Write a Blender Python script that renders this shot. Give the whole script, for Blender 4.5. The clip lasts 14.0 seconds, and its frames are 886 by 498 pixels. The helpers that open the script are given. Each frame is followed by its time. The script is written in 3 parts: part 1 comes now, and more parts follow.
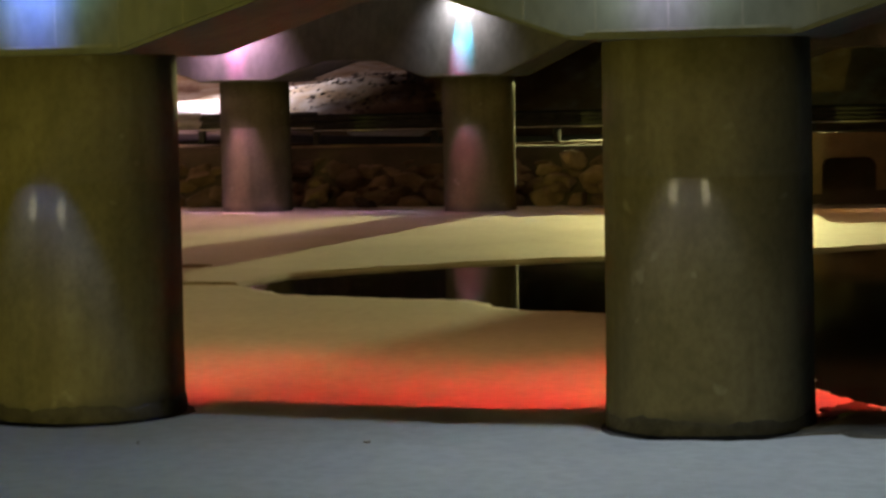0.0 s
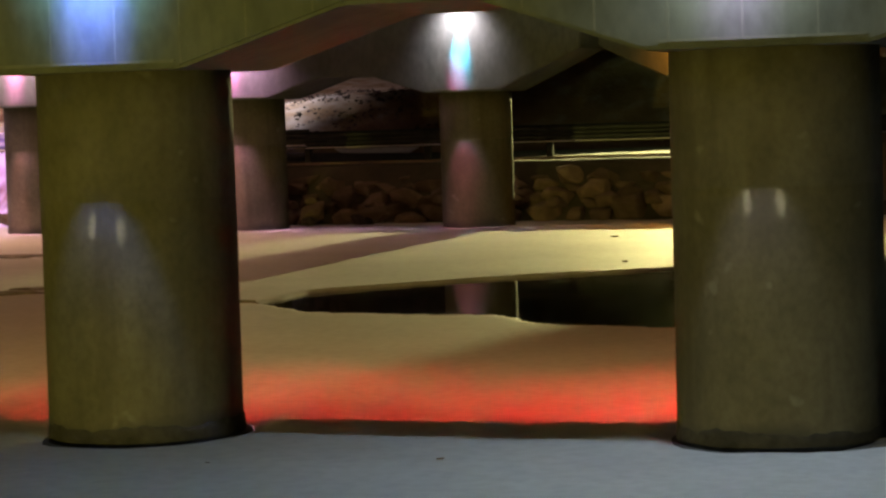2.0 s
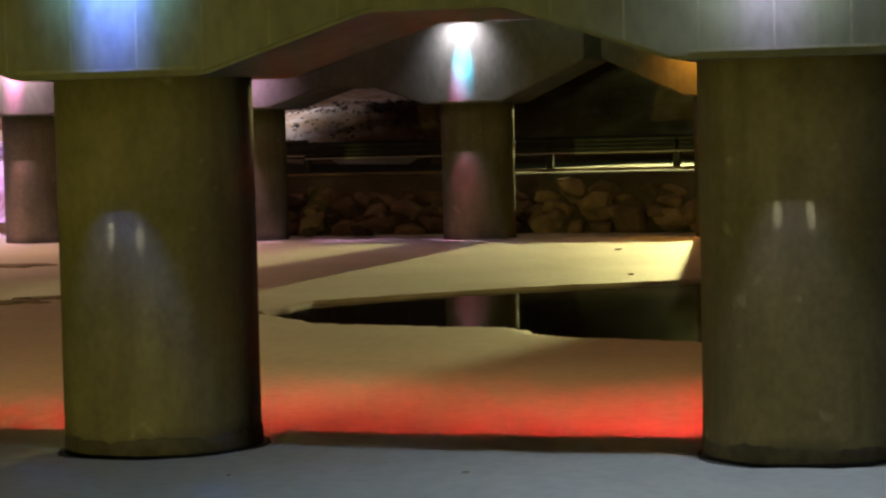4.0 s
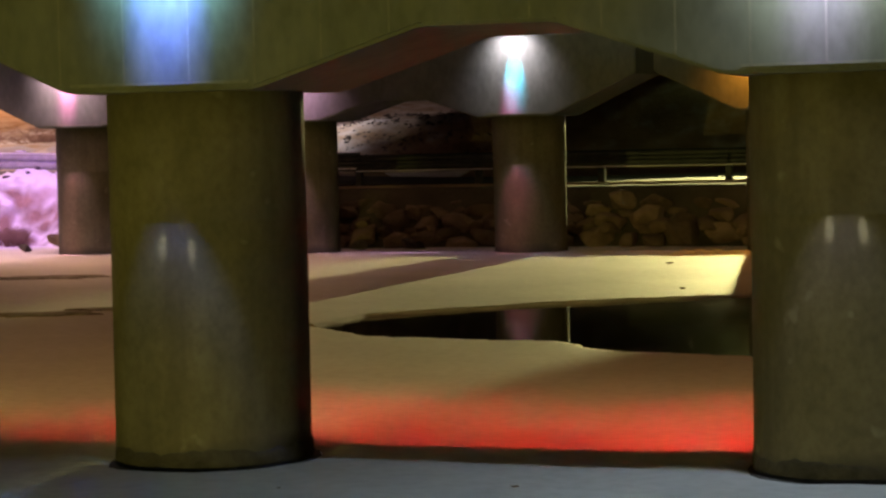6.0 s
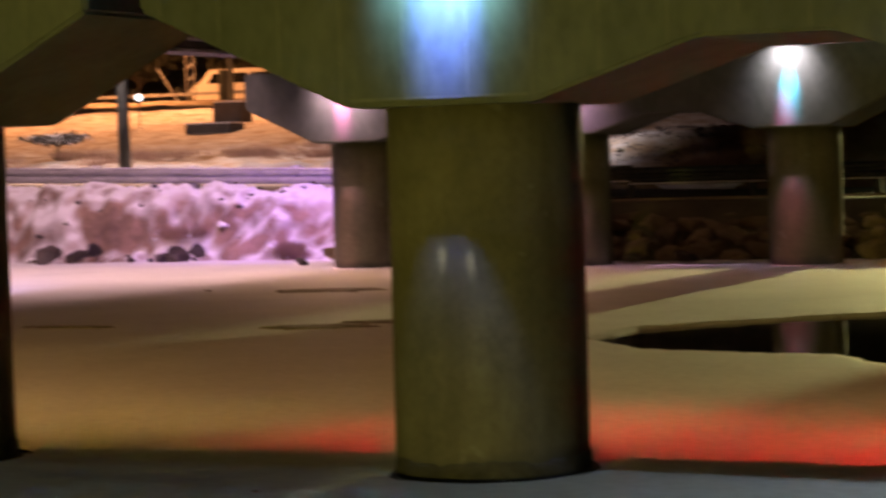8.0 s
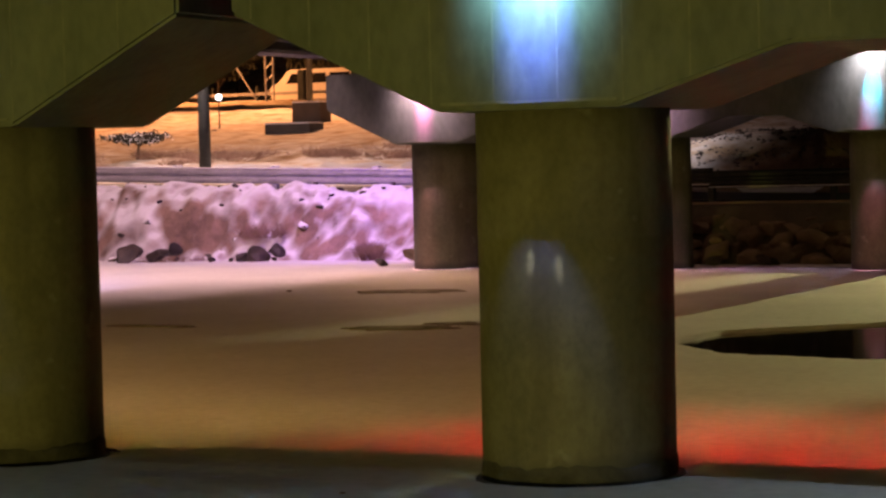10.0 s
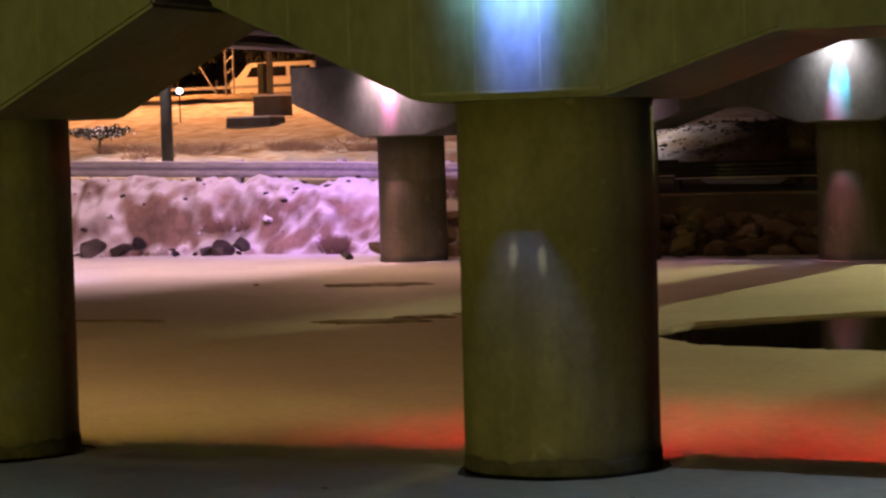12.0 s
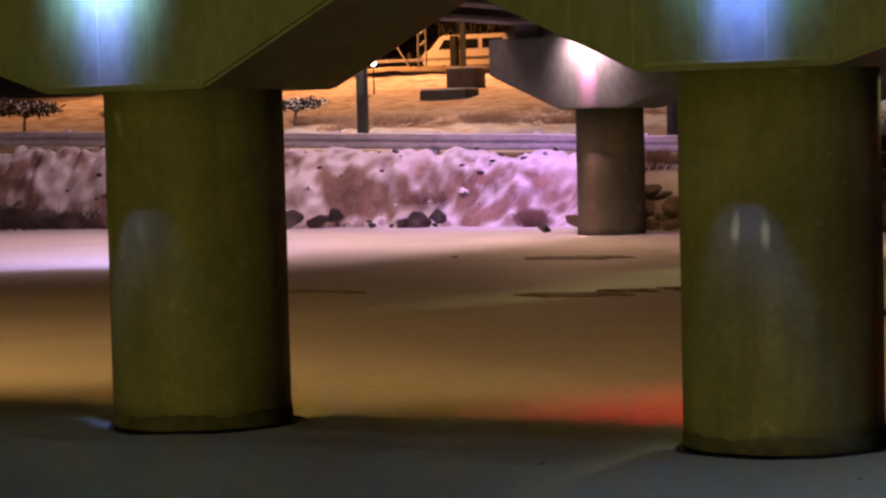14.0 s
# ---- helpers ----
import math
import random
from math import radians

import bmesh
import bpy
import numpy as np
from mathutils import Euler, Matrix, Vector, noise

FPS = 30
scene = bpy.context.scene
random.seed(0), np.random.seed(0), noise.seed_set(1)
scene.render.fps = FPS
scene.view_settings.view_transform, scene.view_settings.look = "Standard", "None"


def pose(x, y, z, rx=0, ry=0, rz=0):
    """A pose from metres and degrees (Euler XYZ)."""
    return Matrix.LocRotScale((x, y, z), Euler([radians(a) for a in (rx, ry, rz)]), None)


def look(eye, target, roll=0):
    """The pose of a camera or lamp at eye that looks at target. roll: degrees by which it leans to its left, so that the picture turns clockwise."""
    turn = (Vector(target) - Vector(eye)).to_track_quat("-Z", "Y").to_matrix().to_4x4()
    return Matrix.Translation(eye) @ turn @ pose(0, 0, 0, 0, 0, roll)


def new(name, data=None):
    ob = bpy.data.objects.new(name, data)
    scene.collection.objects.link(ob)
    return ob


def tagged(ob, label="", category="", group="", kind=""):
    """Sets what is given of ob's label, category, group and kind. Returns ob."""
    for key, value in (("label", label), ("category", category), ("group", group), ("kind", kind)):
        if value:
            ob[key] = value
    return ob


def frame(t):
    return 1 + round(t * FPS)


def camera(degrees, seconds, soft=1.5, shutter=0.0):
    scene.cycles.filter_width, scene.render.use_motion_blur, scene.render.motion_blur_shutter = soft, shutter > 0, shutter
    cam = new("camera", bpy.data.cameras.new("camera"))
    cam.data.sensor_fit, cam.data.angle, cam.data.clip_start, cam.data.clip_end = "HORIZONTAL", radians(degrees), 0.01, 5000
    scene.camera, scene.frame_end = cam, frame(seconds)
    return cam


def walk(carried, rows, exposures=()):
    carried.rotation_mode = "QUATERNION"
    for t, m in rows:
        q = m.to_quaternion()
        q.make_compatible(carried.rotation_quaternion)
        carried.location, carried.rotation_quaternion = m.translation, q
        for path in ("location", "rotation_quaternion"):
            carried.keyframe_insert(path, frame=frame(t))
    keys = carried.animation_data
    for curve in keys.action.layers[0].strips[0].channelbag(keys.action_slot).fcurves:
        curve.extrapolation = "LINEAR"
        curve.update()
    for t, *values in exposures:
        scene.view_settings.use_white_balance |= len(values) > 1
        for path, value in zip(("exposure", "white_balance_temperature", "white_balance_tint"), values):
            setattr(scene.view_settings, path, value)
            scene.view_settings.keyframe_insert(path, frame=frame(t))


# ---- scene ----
cam = camera(22.00, 14.0, soft=2.5, shutter=0.5)
PATH = [
    (0, pose(6.184, -13.058, 1.926, 86.128, 1.247, 16.326)),
    (0.5, pose(6.008, -13.042, 1.926, 86.914, 2.362, 15.009)),
    (1, pose(5.945, -13.090, 1.920, 86.834, 1.768, 14.321)),
    (1.5, pose(5.820, -13.165, 1.921, 86.458, 1.475, 14.953)),
    (2, pose(5.565, -13.099, 1.916, 86.532, 1.858, 15.340)),
    (4.3, pose(5.319, -12.990, 1.902, 86.843, 1.403, 15.004)),
    (4.5, pose(5.317, -12.985, 1.904, 86.757, 1.297, 15.036)),
    (5, pose(5.312, -12.980, 1.909, 86.946, 1.098, 15.066)),
    (5.5, pose(5.312, -12.989, 1.914, 87.121, 1.238, 15.595)),
    (6, pose(5.329, -13.002, 1.912, 87.178, 1.347, 16.367)),
    (6.5, pose(5.314, -13.016, 1.908, 87.220, 1.318, 17.037)),
    (7, pose(5.318, -13.021, 1.907, 87.279, 1.425, 18.139)),
    (7.5, pose(5.324, -13.024, 1.911, 87.302, 1.462, 19.486)),
    (8, pose(5.279, -13.012, 1.905, 87.698, 1.788, 23.130)),
    (8.2, pose(5.273, -13.004, 1.903, 87.866, 1.863, 24.260)),
    (10.3, pose(5.214, -13.069, 1.929, 87.763, 1.417, 25.040)),
    (10.5, pose(5.218, -13.060, 1.925, 87.716, 1.490, 24.758)),
    (11, pose(5.189, -13.034, 1.917, 87.616, 1.625, 24.097)),
    (11.5, pose(5.153, -12.999, 1.914, 87.540, 1.796, 23.888)),
    (12, pose(5.029, -12.990, 1.915, 87.571, 1.673, 23.981)),
    (12.5, pose(4.870, -12.986, 1.911, 87.312, 2.017, 25.540)),
    (13, pose(4.791, -12.941, 1.925, 87.018, 1.810, 28.122)),
    (13.5, pose(4.768, -12.903, 1.913, 87.172, 1.478, 28.526)),
    (14, pose(4.776, -12.890, 1.906, 87.024, 1.490, 28.695)),
]
walk(cam, PATH, exposures=[(0, 0.28), (2.2, 0.26), (4.3, 0.18), (6.0, 0.06), (10.3, 0.02), (14.0, -0.1)])

# ---------------------------------------------------------------- light
world = bpy.data.worlds.new("night")
scene.world = world
world.use_nodes = True
wn = world.node_tree
bg = wn.nodes["Background"]
bg.inputs["Color"].default_value = (0.62, 0.40, 0.24, 1)
bg.inputs["Strength"].default_value = 0.004


def spot(name, eye, target, colour, watts, size, blend=0.6, radius=0.05):
    data = bpy.data.lights.new(name, "SPOT")
    data.color, data.energy = colour, watts
    data.spot_size, data.spot_blend, data.shadow_soft_size = radians(size), blend, radius
    ob = new(name, data)
    ob.matrix_world = look(eye, target)
    return ob


def bulb(name, eye, colour, watts, radius=0.15):
    data = bpy.data.lights.new(name, "POINT")
    data.color, data.energy, data.shadow_soft_size = colour, watts, radius
    ob = new(name, data)
    ob.location = eye
    return ob


FAR_TURN = -0.060
FAR_ORIGIN = (-11.992, 23.878)


def far(s, off, z):
    """A place on the far bent: s along it from its first column, off away from the camera."""
    c, n = math.cos(FAR_TURN), math.sin(FAR_TURN)
    return (FAR_ORIGIN[0] + s * c - off * n, FAR_ORIGIN[1] + s * n + off * c, z)


# lamps of the bridge: place of the column, side, wide colour and watts, narrow colour and watts
LAMP_Z = 3.54
near_lamps = [
    # x, y of the cap's face, side, ground colour, watts, column colour, watts, narrow colour, watts, face colour, watts, middle and height of the twin beams, watts
    (-4.20, -1.00, -1, (0.50, 0.66, 0.85), 4, (0.70, 0.84, 0.74), 26, (0.20, 0.22, 1.0), 1400, (0.36, 0.68, 0.74), 1700, (-4.20, 1.30), 130),
    (0.10, -0.80, -1, (0.50, 0.66, 0.80), 6, (0.70, 0.84, 0.74), 90, (0.12, 0.16, 1.0), 2000, (0.32, 0.70, 0.76), 1250, (0.04, 1.31), 460),
    (3.86, -0.80, -1, (0.66, 0.78, 0.86), 120, (0.85, 0.82, 0.62), 12, (0.55, 0.28, 1.0), 520, (0.84, 0.87, 0.72), 1700, (3.94, 1.38), 400),
    (7.90, -0.80, -1, (0.66, 0.78, 0.86), 120, (0.85, 0.82, 0.62), 12, (0.55, 0.28, 1.0), 520, (0.84, 0.87, 0.72), 1700, (7.94, 1.38), 400),
]
for lx, ly, side, wide, w_watts, shaft, s_watts, thin, n_watts, face, f_watts, (tx, tz), t_watts in near_lamps:
    eye = (lx, ly + side * 0.30, LAMP_Z)
    spot("cap_light", eye, (lx, ly + side * 0.5, 0), wide, w_watts, 120, 1.0, 0.04)
    for dx in (-0.09, 0.09):
        spot("cap_light", (lx + dx, eye[1], eye[2]), (lx + dx * 2.4, ly - side * 0.46, 0.0), shaft, s_watts, 14, 1.0, 0.015)
        # Thin spot with no fixture there, added to draw a bright dab on the column.
        spot("cap_light", (lx + dx, ly + side * 0.60, eye[2]), (tx + dx, ly - side * 0.20, tz), (1.0, 0.95, 0.74), t_watts, 1.5, 0.7, 0.004)
    spot("cap_light", eye, (lx, ly, LAMP_Z - 0.58), thin, n_watts, 36, 1.0, 0.06)
    spot("cap_light", (lx, ly + side * 0.34, LAMP_Z), (lx, ly, LAMP_Z - 0.20), face, f_watts, 97, 0.9, 0.04)
back_lamps = [
    # The first two are out of view, added to brighten the left ice.
    (-12.2, 0.60, (1.0, 0.46, 0.05), 62, 430),
    (-8.15, 0.60, (1.0, 0.46, 0.05), 44, 225),
    (-4.10, 0.60, (1.0, 0.46, 0.05), 42, 120),
    (0.05, 0.80, (1.0, 0.04, 0.025), 250, 78),
    (3.90, 0.80, (1.0, 0.035, 0.025), 480, 110),
]
for lx, ly, colour, watts, warm in back_lamps:
    spot("cap_light", (lx, ly + 0.22, LAMP_Z), (lx, ly + 0.26, 0), colour, watts, 84, 1.0, 0.04)
    # Warm fill added at each back lamp to brown the ice beyond.
    spot("cap_light", (lx, ly + 0.22, LAMP_Z), (lx, ly + 3.6, 0), (1.0, 0.50, 0.15), warm, 124, 0.8, 0.04)
far_lamps = [
    # place along the far bent, wide colour, watts, narrow colour, watts, downward colour, watts
    (0.02, (1.0, 0.58, 0.66), 540, (1.0, 0.20, 0.52), 1600, (1.0, 0.52, 0.28), 310),
    (4.10, (1.0, 0.48, 0.76), 860, (1.0, 0.14, 0.56), 1500, (1.0, 0.52, 0.28), 220),
    (8.15, (1.0, 0.84, 0.92), 155, (0.06, 0.66, 1.0), 1150, (1.0, 0.45, 0.50), 26),
    (12.15, (1.0, 0.34, 0.03), 480, (1.0, 0.35, 0.03), 120, (1.0, 0.4, 0.1), 60),
    (16.10, (1.0, 0.46, 0.18), 620, (1.0, 0.45, 0.2), 120, (1.0, 0.5, 0.2), 60),
]
for s, wide, w_watts, thin, n_watts, down, d_watts in far_lamps:
    spot("cap_light", far(s, -1.16, LAMP_Z), far(s, -0.8, LAMP_Z - 0.25), wide, w_watts * 1.25, 124, 1.0, 0.09)
    spot("cap_light", far(s, -1.12, LAMP_Z), far(s, -0.78, 2.85), thin, n_watts, 30, 1.0, 0.03)
    spot("cap_light", far(s, -1.10, LAMP_Z), far(s, -4.2, 0), down, d_watts, 126, 1.0, 0.03)
spot("cap_light", far(8.09, -1.12, LAMP_Z), far(8.08, -0.78, 2.40), (1.0, 0.10, 0.42), 540, 20, 1.0, 0.03)
for s, watts in ((-0.08, 800), (4.02, 800), (8.08, 300)):
    spot("cap_light", far(s, -1.12, LAMP_Z), far(s - 0.06, -0.62, 0.7), (1.0, 0.36, 0.34), watts, 11, 0.9, 0.02)
# Unseen lamps added behind the far caps to brighten rocks and culvert wall.
for s, watts in ((0.0, 85), (4.05, 20), (8.1, 11), (12.4, 24), (16.4, 80)):
    spot("cap_light", far(s, 1.08, LAMP_Z), far(s, 2.3, 0.3), (1.0, 0.50, 0.30), watts, 140, 1.0, 0.03)

# lamps round the bridge: street lamps, and unseen ones added to light it
# Unseen source behind the viewer, set low so the snow stays dark.
spot("unseen_front_light", (-2.6, -22.0, 0.35), (-1.4, 0.0, 1.6), (1.0, 0.82, 0.15), 6000, 52, 1.0, 0.2)
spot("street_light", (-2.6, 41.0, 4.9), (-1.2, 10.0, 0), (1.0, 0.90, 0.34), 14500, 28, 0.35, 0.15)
spot("street_light", (-16.7, 21.6, 9.0), (-21.0, 24.5, 0), (1.0, 0.57, 0.58), 3700, 150, 0.6, 1.6)
spot("fascia_light", (-14.3, 15.0, 3.8), (-19.0, 17.0, 0.0), (0.66, 0.48, 1.0), 1400, 96, 1.0, 0.1)
spot("fascia_light", (-14.4, 25.0, 3.6), (-16.0, 27.8, 0.9), (0.46, 0.18, 1.0), 600, 110, 1.0, 0.1)
spot("street_light", (-24.3, 33.6, 8.4), (-24.6, 40.0, 1.0), (1.0, 0.68, 0.62), 4000, 150, 0.7, 0.2)
spot("street_light", (-38.5, 66.0, 18.0), (-38.5, 58.0, 3.0), (1.0, 0.40, 0.16), 38000, 98, 0.4, 0.3)
# Added to brighten the van and trees; no lamp is known here.
spot("street_light", (-50.0, 77.0, 9.5), (-46.0, 83.0, 5.0), (1.0, 0.36, 0.11), 4800, 150, 0.5, 0.3)
# Added out of sight to whiten the slope under the bridge.
spot("street_light", (-15.8, 34.6, 4.3), (-13.4, 37.2, 1.7), (0.94, 0.86, 1.0), 5000, 44, 0.9, 0.2)
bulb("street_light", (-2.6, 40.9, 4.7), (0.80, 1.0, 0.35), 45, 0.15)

# ---------------------------------------------------------------- materials


def material(name, base, second, scale=3.0, rough=0.8, metal=0.0, bump=0.3, fine=40.0, stretch=(1, 1, 1), low=0.35, high=0.65, random_tint=0.0, bump_scale=0.02, grainy=0.4):
    m = bpy.data.materials.new(name)
    m.use_nodes = True
    nt = m.node_tree
    n, l = nt.nodes, nt.links
    shader = n["Principled BSDF"]
    shader.inputs["Roughness"].default_value = rough
    shader.inputs["Metallic"].default_value = metal
    where = n.new("ShaderNodeNewGeometry")
    mapping = n.new("ShaderNodeMapping")
    mapping.inputs["Scale"].default_value = stretch
    l.new(where.outputs["Position"], mapping.inputs["Vector"])
    big = n.new("ShaderNodeTexNoise")
    big.inputs["Scale"].default_value = scale
    big.inputs["Detail"].default_value = 6
    big.inputs["Roughness"].default_value = 0.6
    l.new(mapping.outputs["Vector"], big.inputs["Vector"])
    ramp = n.new("ShaderNodeValToRGB")
    ramp.color_ramp.elements[0].position, ramp.color_ramp.elements[1].position = low, high
    ramp.color_ramp.elements[0].color = (*base, 1)
    ramp.color_ramp.elements[1].color = (*second, 1)
    l.new(big.outputs["Fac"], ramp.inputs["Fac"])
    colour = ramp.outputs["Color"]
    small = n.new("ShaderNodeTexNoise")
    small.inputs["Scale"].default_value = fine
    small.inputs["Detail"].default_value = 4
    l.new(mapping.outputs["Vector"], small.inputs["Vector"])
    mix = n.new("ShaderNodeMix")
    mix.data_type, mix.blend_type = "RGBA", "MULTIPLY"
    grain = n.new("ShaderNodeValToRGB")
    grain.color_ramp.elements[0].position, grain.color_ramp.elements[1].position = 0.3, 0.6
    grain.color_ramp.elements[0].color = (0.72, 0.72, 0.72, 1)
    l.new(small.outputs["Fac"], grain.inputs["Fac"])
    mix.inputs["Factor"].default_value = grainy
    l.new(colour, mix.inputs["A"])
    l.new(grain.outputs["Color"], mix.inputs["B"])
    colour = mix.outputs["Result"]
    if random_tint:
        info = n.new("ShaderNodeObjectInfo")
        span = n.new("ShaderNodeMapRange")
        span.inputs["To Min"].default_value, span.inputs["To Max"].default_value = 1 - random_tint, 1 + random_tint
        l.new(info.outputs["Random"], span.inputs["Value"])
        tint = n.new("ShaderNodeVectorMath")
        tint.operation = "SCALE"
        l.new(colour, tint.inputs[0])
        l.new(span.outputs["Result"], tint.inputs["Scale"])
        colour = tint.outputs["Vector"]
    l.new(colour, shader.inputs["Base Color"])
    if bump:
        add = n.new("ShaderNodeMath")
        l.new(big.outputs["Fac"], add.inputs[0])
        l.new(small.outputs["Fac"], add.inputs[1])
        b = n.new("ShaderNodeBump")
        b.inputs["Strength"].default_value = bump
        b.inputs["Distance"].default_value = bump_scale
        l.new(add.outputs[0], b.inputs["Height"])
        l.new(b.outputs["Normal"], shader.inputs["Normal"])
    return m


def snowy(name, rock, second, snow_from=0.55, scale=2.0, snow=(0.80, 0.81, 0.84), patch=3.0, fade=0.16):
    """Rock or soil with snow on all that faces up."""
    m = material(name, rock, second, scale, 0.9, 0, 0.6, 14, random_tint=0.25)
    nt = m.node_tree
    n, l = nt.nodes, nt.links
    shader = n["Principled BSDF"]
    under = shader.inputs["Base Color"].links[0].from_socket
    geo = n.new("ShaderNodeNewGeometry")
    split = n.new("ShaderNodeSeparateXYZ")
    l.new(geo.outputs["Normal"], split.inputs["Vector"])
    wob = n.new("ShaderNodeTexNoise")
    wob.inputs["Scale"].default_value, wob.inputs["Detail"].default_value = patch, 5
    l.new(geo.outputs["Position"], wob.inputs["Vector"])
    add = n.new("ShaderNodeMath")
    add.operation = "MULTIPLY_ADD"
    add.inputs[1].default_value = 1.1
    l.new(wob.outputs["Fac"], add.inputs[0])
    l.new(split.outputs["Z"], add.inputs[2])
    step = n.new("ShaderNodeMapRange")
    step.inputs["From Min"].default_value, step.inputs["From Max"].default_value = snow_from + 0.5, snow_from + 0.5 + fade
    l.new(add.outputs[0], step.inputs["Value"])
    mix = n.new("ShaderNodeMix")
    mix.data_type = "RGBA"
    l.new(step.outputs["Result"], mix.inputs["Factor"])
    l.new(under, mix.inputs["A"])
    mix.inputs["B"].default_value = (*snow, 1)
    l.new(mix.outputs["Result"], shader.inputs["Base Color"])
    return m


M_SNOW = material("snow", (0.74, 0.75, 0.78), (0.84, 0.85, 0.87), 0.5, 0.65, 0, 0.35, 9, bump_scale=0.025)
M_CONC = material("concrete", (0.078, 0.074, 0.046), (0.136, 0.126, 0.082), 1.6, 0.8, 0, 0.16, 22, (1, 1, 0.8), grainy=0.75)
nt = M_CONC.node_tree
shader = nt.nodes["Principled BSDF"]
dry = shader.inputs["Base Color"].links[0].from_socket
geo, split, wob = nt.nodes.new("ShaderNodeNewGeometry"), nt.nodes.new("ShaderNodeSeparateXYZ"), nt.nodes.new("ShaderNodeTexNoise")
wob.inputs["Scale"].default_value = 2.2
nt.links.new(geo.outputs["Position"], split.inputs["Vector"])
nt.links.new(geo.outputs["Position"], wob.inputs["Vector"])
add = nt.nodes.new("ShaderNodeMath")
add.operation = "MULTIPLY_ADD"
add.inputs[1].default_value = -0.22
nt.links.new(wob.outputs["Fac"], add.inputs[0])
nt.links.new(split.outputs["Z"], add.inputs[2])
damp = nt.nodes.new("ShaderNodeMapRange")
damp.inputs["From Min"].default_value, damp.inputs["From Max"].default_value = -0.08, 0.03
damp.inputs["To Min"].default_value, damp.inputs["To Max"].default_value = 1.0, 0.0
nt.links.new(add.outputs[0], damp.inputs["Value"])
wet = nt.nodes.new("ShaderNodeMix")
wet.data_type = "RGBA"
nt.links.new(damp.outputs["Result"], wet.inputs["Factor"])
nt.links.new(dry, wet.inputs["A"])
wet.inputs["B"].default_value = (0.035, 0.032, 0.025, 1)
speck, speck_step, streak, streak_step, stretch = (nt.nodes.new(k) for k in ("ShaderNodeTexNoise", "ShaderNodeMapRange", "ShaderNodeTexNoise", "ShaderNodeMapRange", "ShaderNodeMapping"))
speck.inputs["Scale"].default_value, speck.inputs["Detail"].default_value = 5.0, 2
speck_step.inputs["From Min"].default_value, speck_step.inputs["From Max"].default_value, speck_step.inputs["To Max"].default_value = 0.68, 0.74, 0.5
nt.links.new(geo.outputs["Position"], speck.inputs["Vector"])
nt.links.new(speck.outputs["Fac"], speck_step.inputs["Value"])
patch = nt.nodes.new("ShaderNodeMix")
patch.data_type = "RGBA"
nt.links.new(speck_step.outputs["Result"], patch.inputs["Factor"])
nt.links.new(wet.outputs["Result"], patch.inputs["A"])
patch.inputs["B"].default_value = (0.22, 0.21, 0.165, 1)
stretch.inputs["Scale"].default_value = (3.5, 3.5, 0.35)
nt.links.new(geo.outputs["Position"], stretch.inputs["Vector"])
nt.links.new(stretch.outputs["Vector"], streak.inputs["Vector"])
streak.inputs["Scale"].default_value, streak.inputs["Detail"].default_value = 1.6, 5
streak_step.inputs["From Min"].default_value, streak_step.inputs["From Max"].default_value, streak_step.inputs["To Max"].default_value = 0.52, 0.72, 0.55
nt.links.new(streak.outputs["Fac"], streak_step.inputs["Value"])
run = nt.nodes.new("ShaderNodeMix")
run.data_type = "RGBA"
nt.links.new(streak_step.outputs["Result"], run.inputs["Factor"])
nt.links.new(patch.outputs["Result"], run.inputs["A"])
run.inputs["B"].default_value = (0.053, 0.047, 0.029, 1)
nt.links.new(run.outputs["Result"], shader.inputs["Base Color"])
M_CAP = material("cap_concrete", (0.064, 0.076, 0.070), (0.118, 0.131, 0.121), 1.9, 0.75, 0, 0.14, 14, (1, 1, 0.5), low=0.30, high=0.72, grainy=0.8)
M_SEAM = material("board_mark", (0.090, 0.098, 0.088), (0.135, 0.145, 0.13), 6, 0.7, 0, 0, 40)
M_DECK = material("deck_concrete", (0.07, 0.065, 0.06), (0.11, 0.10, 0.09), 0.8, 0.9, 0, 0.2, 20)
M_STEEL = material("galvanised_steel", (0.36, 0.36, 0.37), (0.50, 0.50, 0.51), 5, 0.5, 0.25, 0.1, 60)
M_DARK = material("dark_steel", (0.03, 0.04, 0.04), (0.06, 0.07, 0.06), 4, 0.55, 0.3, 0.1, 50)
M_ROCK = snowy("rock", (0.10, 0.085, 0.07), (0.20, 0.17, 0.14), 0.12, patch=4)
M_ROCK_WET = material("rock_wet", (0.025, 0.02, 0.018), (0.07, 0.052, 0.042), 3.0, 0.6, 0, 0.6, 14, random_tint=0.3)
M_ROCK_DRY = material("rock_dry", (0.13, 0.095, 0.065), (0.25, 0.185, 0.13), 2.2, 0.9, 0, 0.6, 14, random_tint=0.35)
M_BANK = snowy("bank", (0.17, 0.115, 0.09), (0.42, 0.28, 0.22), 0.455, 1.6, snow=(0.74, 0.74, 0.77), patch=0.62, fade=0.30)
M_HILL = snowy("hill", (0.26, 0.175, 0.10), (0.50, 0.36, 0.22), 0.86, 0.9, snow=(0.6, 0.58, 0.55), patch=1.6, fade=0.5)
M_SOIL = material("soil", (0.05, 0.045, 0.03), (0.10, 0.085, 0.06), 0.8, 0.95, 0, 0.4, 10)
M_ROAD = material("asphalt", (0.05, 0.05, 0.05), (0.10, 0.10, 0.10), 0.7, 0.8, 0, 0.2, 30)
M_BRUSH = material("dry_brush", (0.20, 0.125, 0.09), (0.34, 0.22, 0.16), 3, 0.9, 0, 0, 20)
M_BARK = material("bark", (0.05, 0.04, 0.03), (0.09, 0.07, 0.05), 6, 0.9, 0, 0.3, 30)
